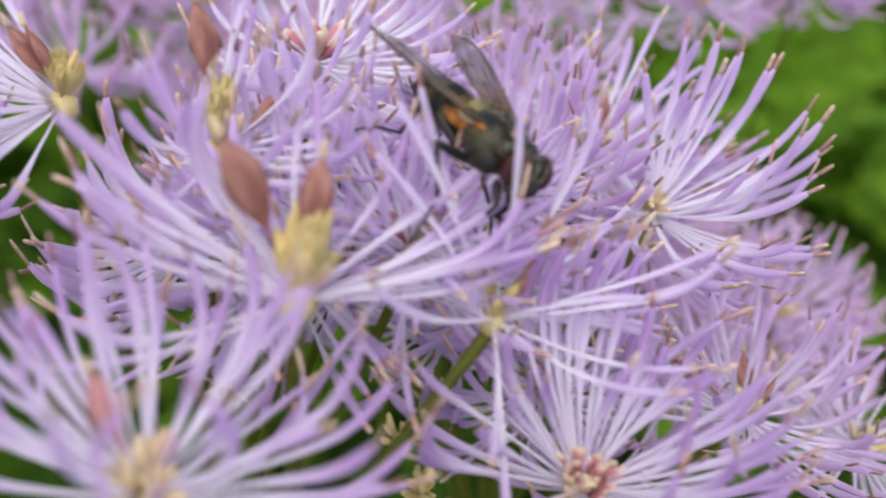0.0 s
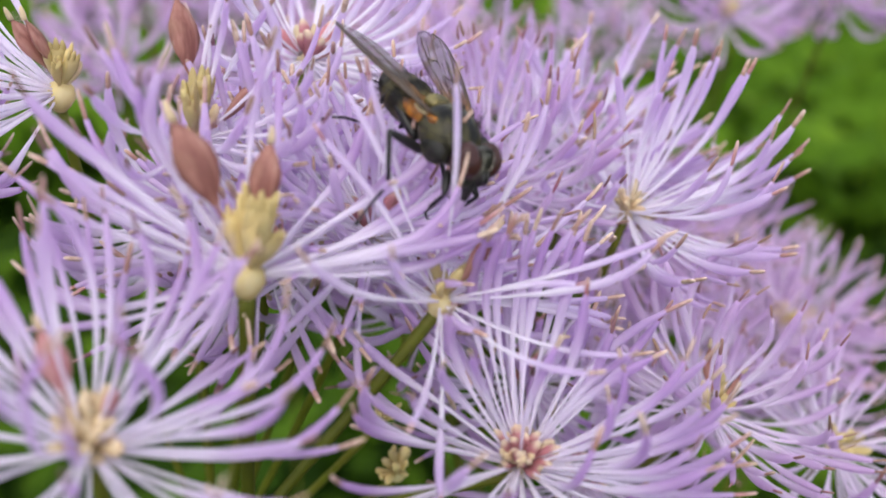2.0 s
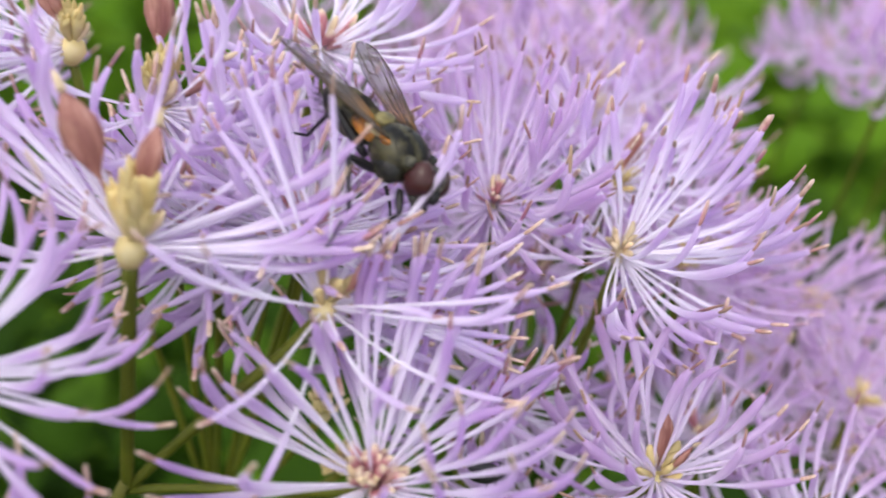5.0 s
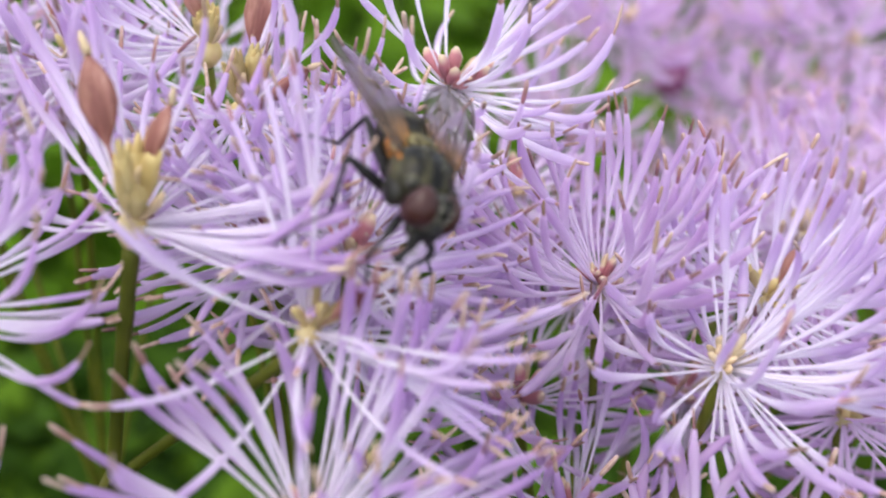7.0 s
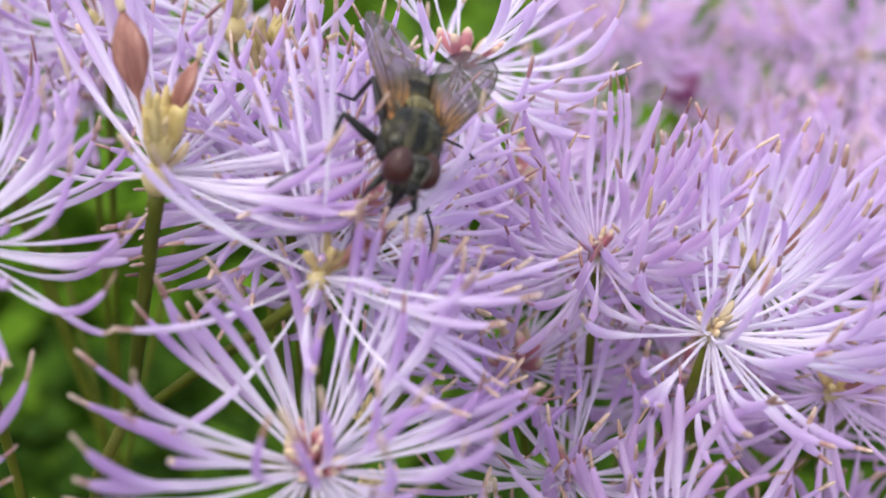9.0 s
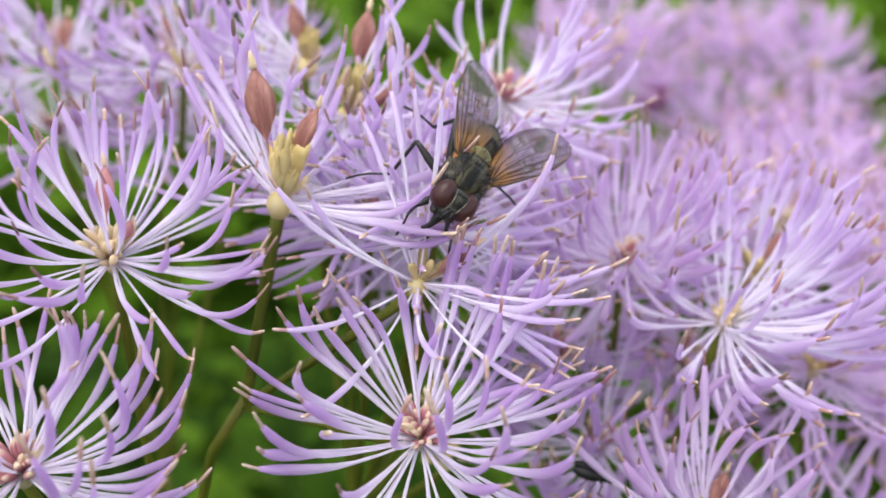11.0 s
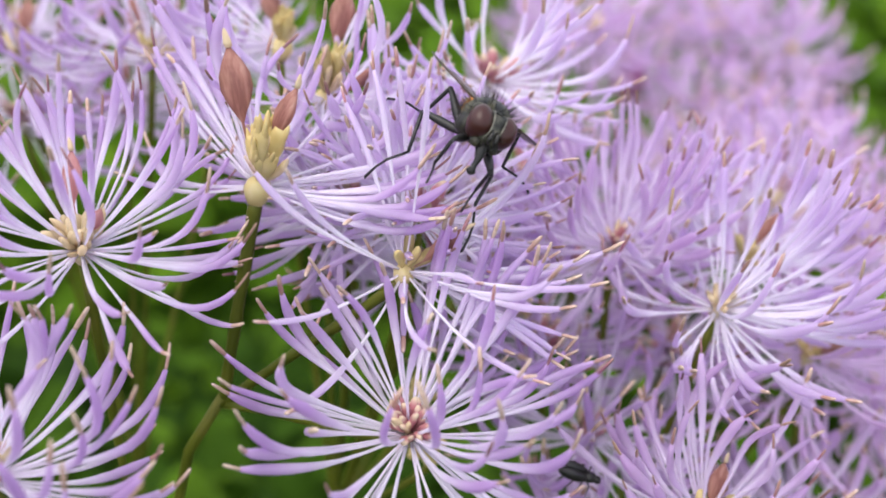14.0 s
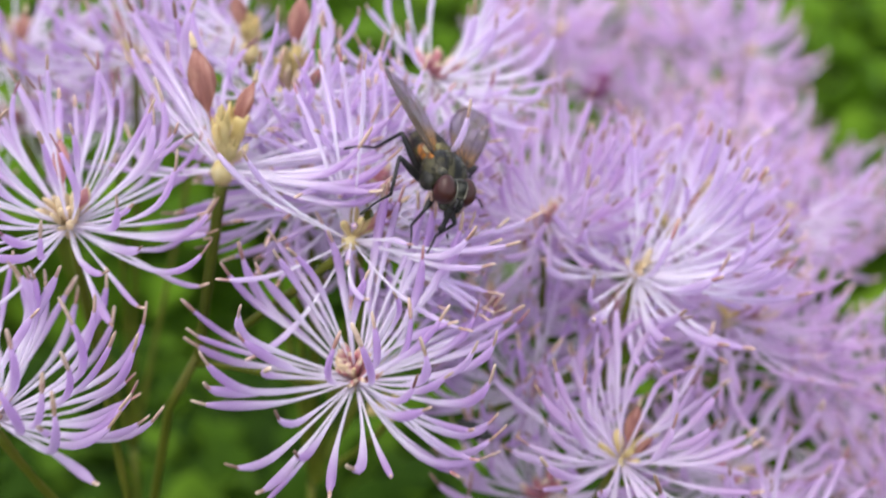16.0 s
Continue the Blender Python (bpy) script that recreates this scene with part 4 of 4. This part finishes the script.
bm = bmesh.new()
ball(bm, (0.6, 0, 0), (0.38, 0.34, 0.28), 14, 10)
part("thorax", bm, BLACK, beetle)
bm = bmesh.new()
ball(bm, (1.02, 0, -0.03), (0.24, 0.24, 0.2), 12, 8)
part("head", bm, BLACK, beetle)


def thrips(place, way, size):
    """A slender insect less than a millimetre long."""
    ob = new("thrips")
    ob.matrix_basis = Matrix.Translation(Vector(place) * MM + TOP) @ turn_to(direction(*way), Vector((0, 0, 1))) @ Matrix.Scale(size, 4)
    tagged(ob, "tiny slender black insect resting on a flower", "insect")
    bm = bmesh.new()
    tube(bm, [Vector((x, 0, 0.10 + 0.03 * math.sin(3 * x))) * MM for x in (-0.5, -0.4, -0.2, 0.0, 0.12)], [r * MM for r in (0.02, 0.06, 0.10, 0.10, 0.06)], 9)
    part("abdomen", bm, BLACK, ob)
    bm = bmesh.new()
    ball(bm, (0.22, 0, 0.11), (0.13, 0.09, 0.08), 10, 8)
    part("thorax", bm, BLACK, ob)
    bm = bmesh.new()
    ball(bm, (0.38, 0, 0.10), (0.08, 0.07, 0.06), 10, 8)
    part("head", bm, BLACK, ob)
    for s in (1, -1):
        bm = bmesh.new()
        tube(bm, [Vector(p) * MM for p in ((0.43, s * 0.03, 0.11), (0.52, s * 0.08, 0.14), (0.62, s * 0.12, 0.12))], [0.015 * MM, 0.015 * MM, 0.006 * MM], 5)
        part("antenna", bm, BLACK, ob)
        for x in (0.28, 0.16, 0.02):
            bm = bmesh.new()
            tube(bm, [Vector(p) * MM for p in ((x, s * 0.05, 0.08), (x - 0.03, s * 0.17, 0.12), (x - 0.08, s * 0.24, 0.0))], [0.018 * MM, 0.016 * MM, 0.006 * MM], 5)
            part("leg", bm, BLACK, ob)
    return ob


thrips((4.2, -2.5, -5.0), (30, 20), 0.9)


def motions():
    # seconds, place in millimetres from the middle of the head of flowers, turn, spread and lift of the right wing, then of the left, turn of the head
    rows = [
        (0, -0.58, 4.35, 5.85, -20.3, 12.0, -52.3, 17, 5, 24, 7, -8, 11, -5),
        (0.5, -0.43, 3.99, 5.99, -19.5, 13.6, -53.2, 19, 6, 24, 3, -2, -2, 1),
        (1, -0.37, 4.00, 6.12, -17.0, 10.5, -54.7, 12, 1, 21, 4, 1, -0, 3),
        (1.5, -0.38, 4.01, 6.18, -20.8, 10.9, -53.4, 19, 6, 23, 5, -0, 2, 3),
        (2, -0.41, 4.05, 6.00, -21.4, 12.2, -52.8, 19, 5, 22, 8, 1, 4, 4),
        (2.5, -0.43, 4.43, 6.10, -20.2, 6.3, -50.9, 18, 6, 19, 13, 3, 7, 6),
        (3, -0.44, 4.57, 5.98, -22.7, 4.4, -52.0, 16, 4, 15, 14, 0, 7, 6),
        (3.5, 0.61, 5.26, 5.91, -26.0, 12.4, -37.6, 13, 1, 15, 16, -9, 7, 3),
        (4, 0.66, 6.15, 5.12, -18.7, 17.7, -24.6, 12, 6, 16, 15, -5, 4, -6),
        (4.2, 0.64, 6.49, 4.72, -20.5, 21.0, -22.4, 28, 9, 18, 13, -6, 4, -12),
        (6.5, 1.75, 4.63, 5.68, -22.9, 8.6, -35.9, 24, 5, 25, 4, -11, 2, 19),
        (7, 1.91, 4.41, 5.96, -25.7, 8.9, -37.6, 27, 6, 20, 4, -12, 4, 17),
        (7.5, 1.86, 4.55, 5.69, -26.8, 5.9, -37.8, 20, 3, 19, 9, -9, 5, 23),
        (8, 1.65, 4.42, 5.62, -20.3, 12.2, -41.4, 18, -1, 18, 3, -11, 7, 22),
        (10.5, 0.55, 3.31, 5.36, -26.0, 13.4, -63.1, 22, 8, 31, 9, -2, -1, 17),
        (11, 0.25, 2.94, 5.22, -37.0, 12.1, -69.2, 22, 6, 30, 10, -3, -2, 13),
        (11.5, 1.01, 3.76, 6.10, -27.8, -8.9, -51.8, 30, 10, 26, 7, 2, -5, 14),
        (12, 1.32, 4.23, 6.96, -30.2, -15.9, -46.1, 29, 7, 28, 2, -3, 0, 15),
        (12.5, 1.36, 4.03, 6.87, -30.3, -11.9, -46.3, 25, 5, 31, -1, -1, 1, 17),
        (13, 1.35, 4.11, 6.90, -29.6, -13.3, -46.2, 25, 5, 30, -1, 1, 2, 19),
        (13.5, 1.37, 4.08, 6.86, -29.2, -13.8, -47.5, 25, 5, 27, -1, 3, 1, 18),
        (14, 1.15, 4.07, 7.23, -28.4, -17.6, -50.7, 25, 6, 27, -3, 4, 2, 16),
        (14.5, 1.82, 4.41, 6.98, -30.1, -21.3, -54.9, 28, 7, 29, -2, 5, 1, 14),
        (15, 1.90, 4.45, 7.01, -21.1, -13.9, -55.7, 40, 11, 24, 4, 3, 0, 11),
        (15.5, 3.39, 4.23, 5.56, -33.0, 3.8, -41.0, 33, 10, 19, 5, 2, -2, 11),
        (16, 3.74, 3.67, 4.34, -26.7, 5.5, -36.7, 28, 14, 27, 13, 7, -1, 10),
    ]
    walk(fly, [(r[0], pose(r[1] * MM, r[2] * MM, r[3] * MM + 1.0, *r[4:7])) for r in rows])
    walk(wing_right, [(r[0], pose(-0.3 * MM, -0.95 * MM, 0.55 * MM, 6 if 10 < r[0] < 11.3 else -4, r[8], r[7])) for r in rows])
    walk(wing_left, [(r[0], pose(-0.3 * MM, 0.95 * MM, 0.55 * MM, -4 if 11.3 < r[0] < 15.3 else -10, r[10], -r[9])) for r in rows])
    walk(head, [(r[0], pose(*(NECK * MM), *r[11:14])) for r in rows])
    # the fore legs rub and feel about; the others shift as the body turns
    swings = [(0, 0), (2.5, 0), (3.0, 8), (3.5, -6), (6.5, 4), (8, 0), (10.5, 5), (11.5, -8), (12.0, 10), (12.5, 0), (13.0, 12), (13.5, -4), (14.0, 14), (14.5, -10), (15.0, 12), (15.5, 0), (16, 0)]
    mid_turns = [(0, 0, 0, 0), (4.2, 0, 0, 0), (6.5, -4, -1, 6), (8, -4, -1, 6), (10.5, 6, 6, -4), (11.5, 24, 18, -14), (12, 27, 22, -19), (14, 26, 20, -17), (15, 12, 10, -6), (15.5, -4, 0, 8), (16, -8, -2, 12)]
    hind_turns = [(0, 0, 0, 0), (4.2, 0, 0, 0), (6.5, 6, 9, 25), (8, 6, 9, 25), (10.5, 3, 11, 27), (11.5, 1, 13, 29), (14.5, 1, 13, 29), (15.5, 12, 17, 50), (16, 12, 17, 50)]
    for s in (1, -1):
        hip = Vector((1.2, s * 0.5, -0.9)) * MM
        walk(LEGS["fore", s], [(t, pose(*hip, s * a * 0.8, a * (1 if s > 0 else -0.6), 0)) for t, a in swings])
        hip = Vector((-0.1, s * 0.75, -0.95)) * MM
        # the left one stays drawn in under the body
        walk(LEGS["mid", s], [(t, pose(*hip, -s * a, b, -s * c) if s < 0 else pose(*hip, -38 - 0.3 * a, 0.4 * b, 42 + 0.3 * c)) for t, a, b, c in mid_turns])
        hip = Vector((-0.9, s * 0.65, -0.9)) * MM
        walk(LEGS["hind", s], [(t, pose(*hip, -s * a, b, -s * c)) for t, a, b, c in hind_turns])
    # the beetle creeps along
    creeps = [(0, 8.6, 5.6, -14.0), (2.5, 8.6, 5.2, -13.6), (3.9, 7.5, 2.8, -9.4), (4.2, 7.5, 2.8, -9.4), (6.5, 8.2, 5.6, -11.6), (11, 9.0, 6.8, -11.0), (12.5, 8.2, 7.8, -12.4), (13.5, 9.3, 6.5, -10.8), (15.5, 7.0, 5.2, -12.6), (16, 8.0, 3.6, -11.2)]
    walk(beetle, [(t, pose(x * MM, y * MM, z * MM + 1.0, 12, 12, 30)) for t, x, y, z in creeps])


motions()
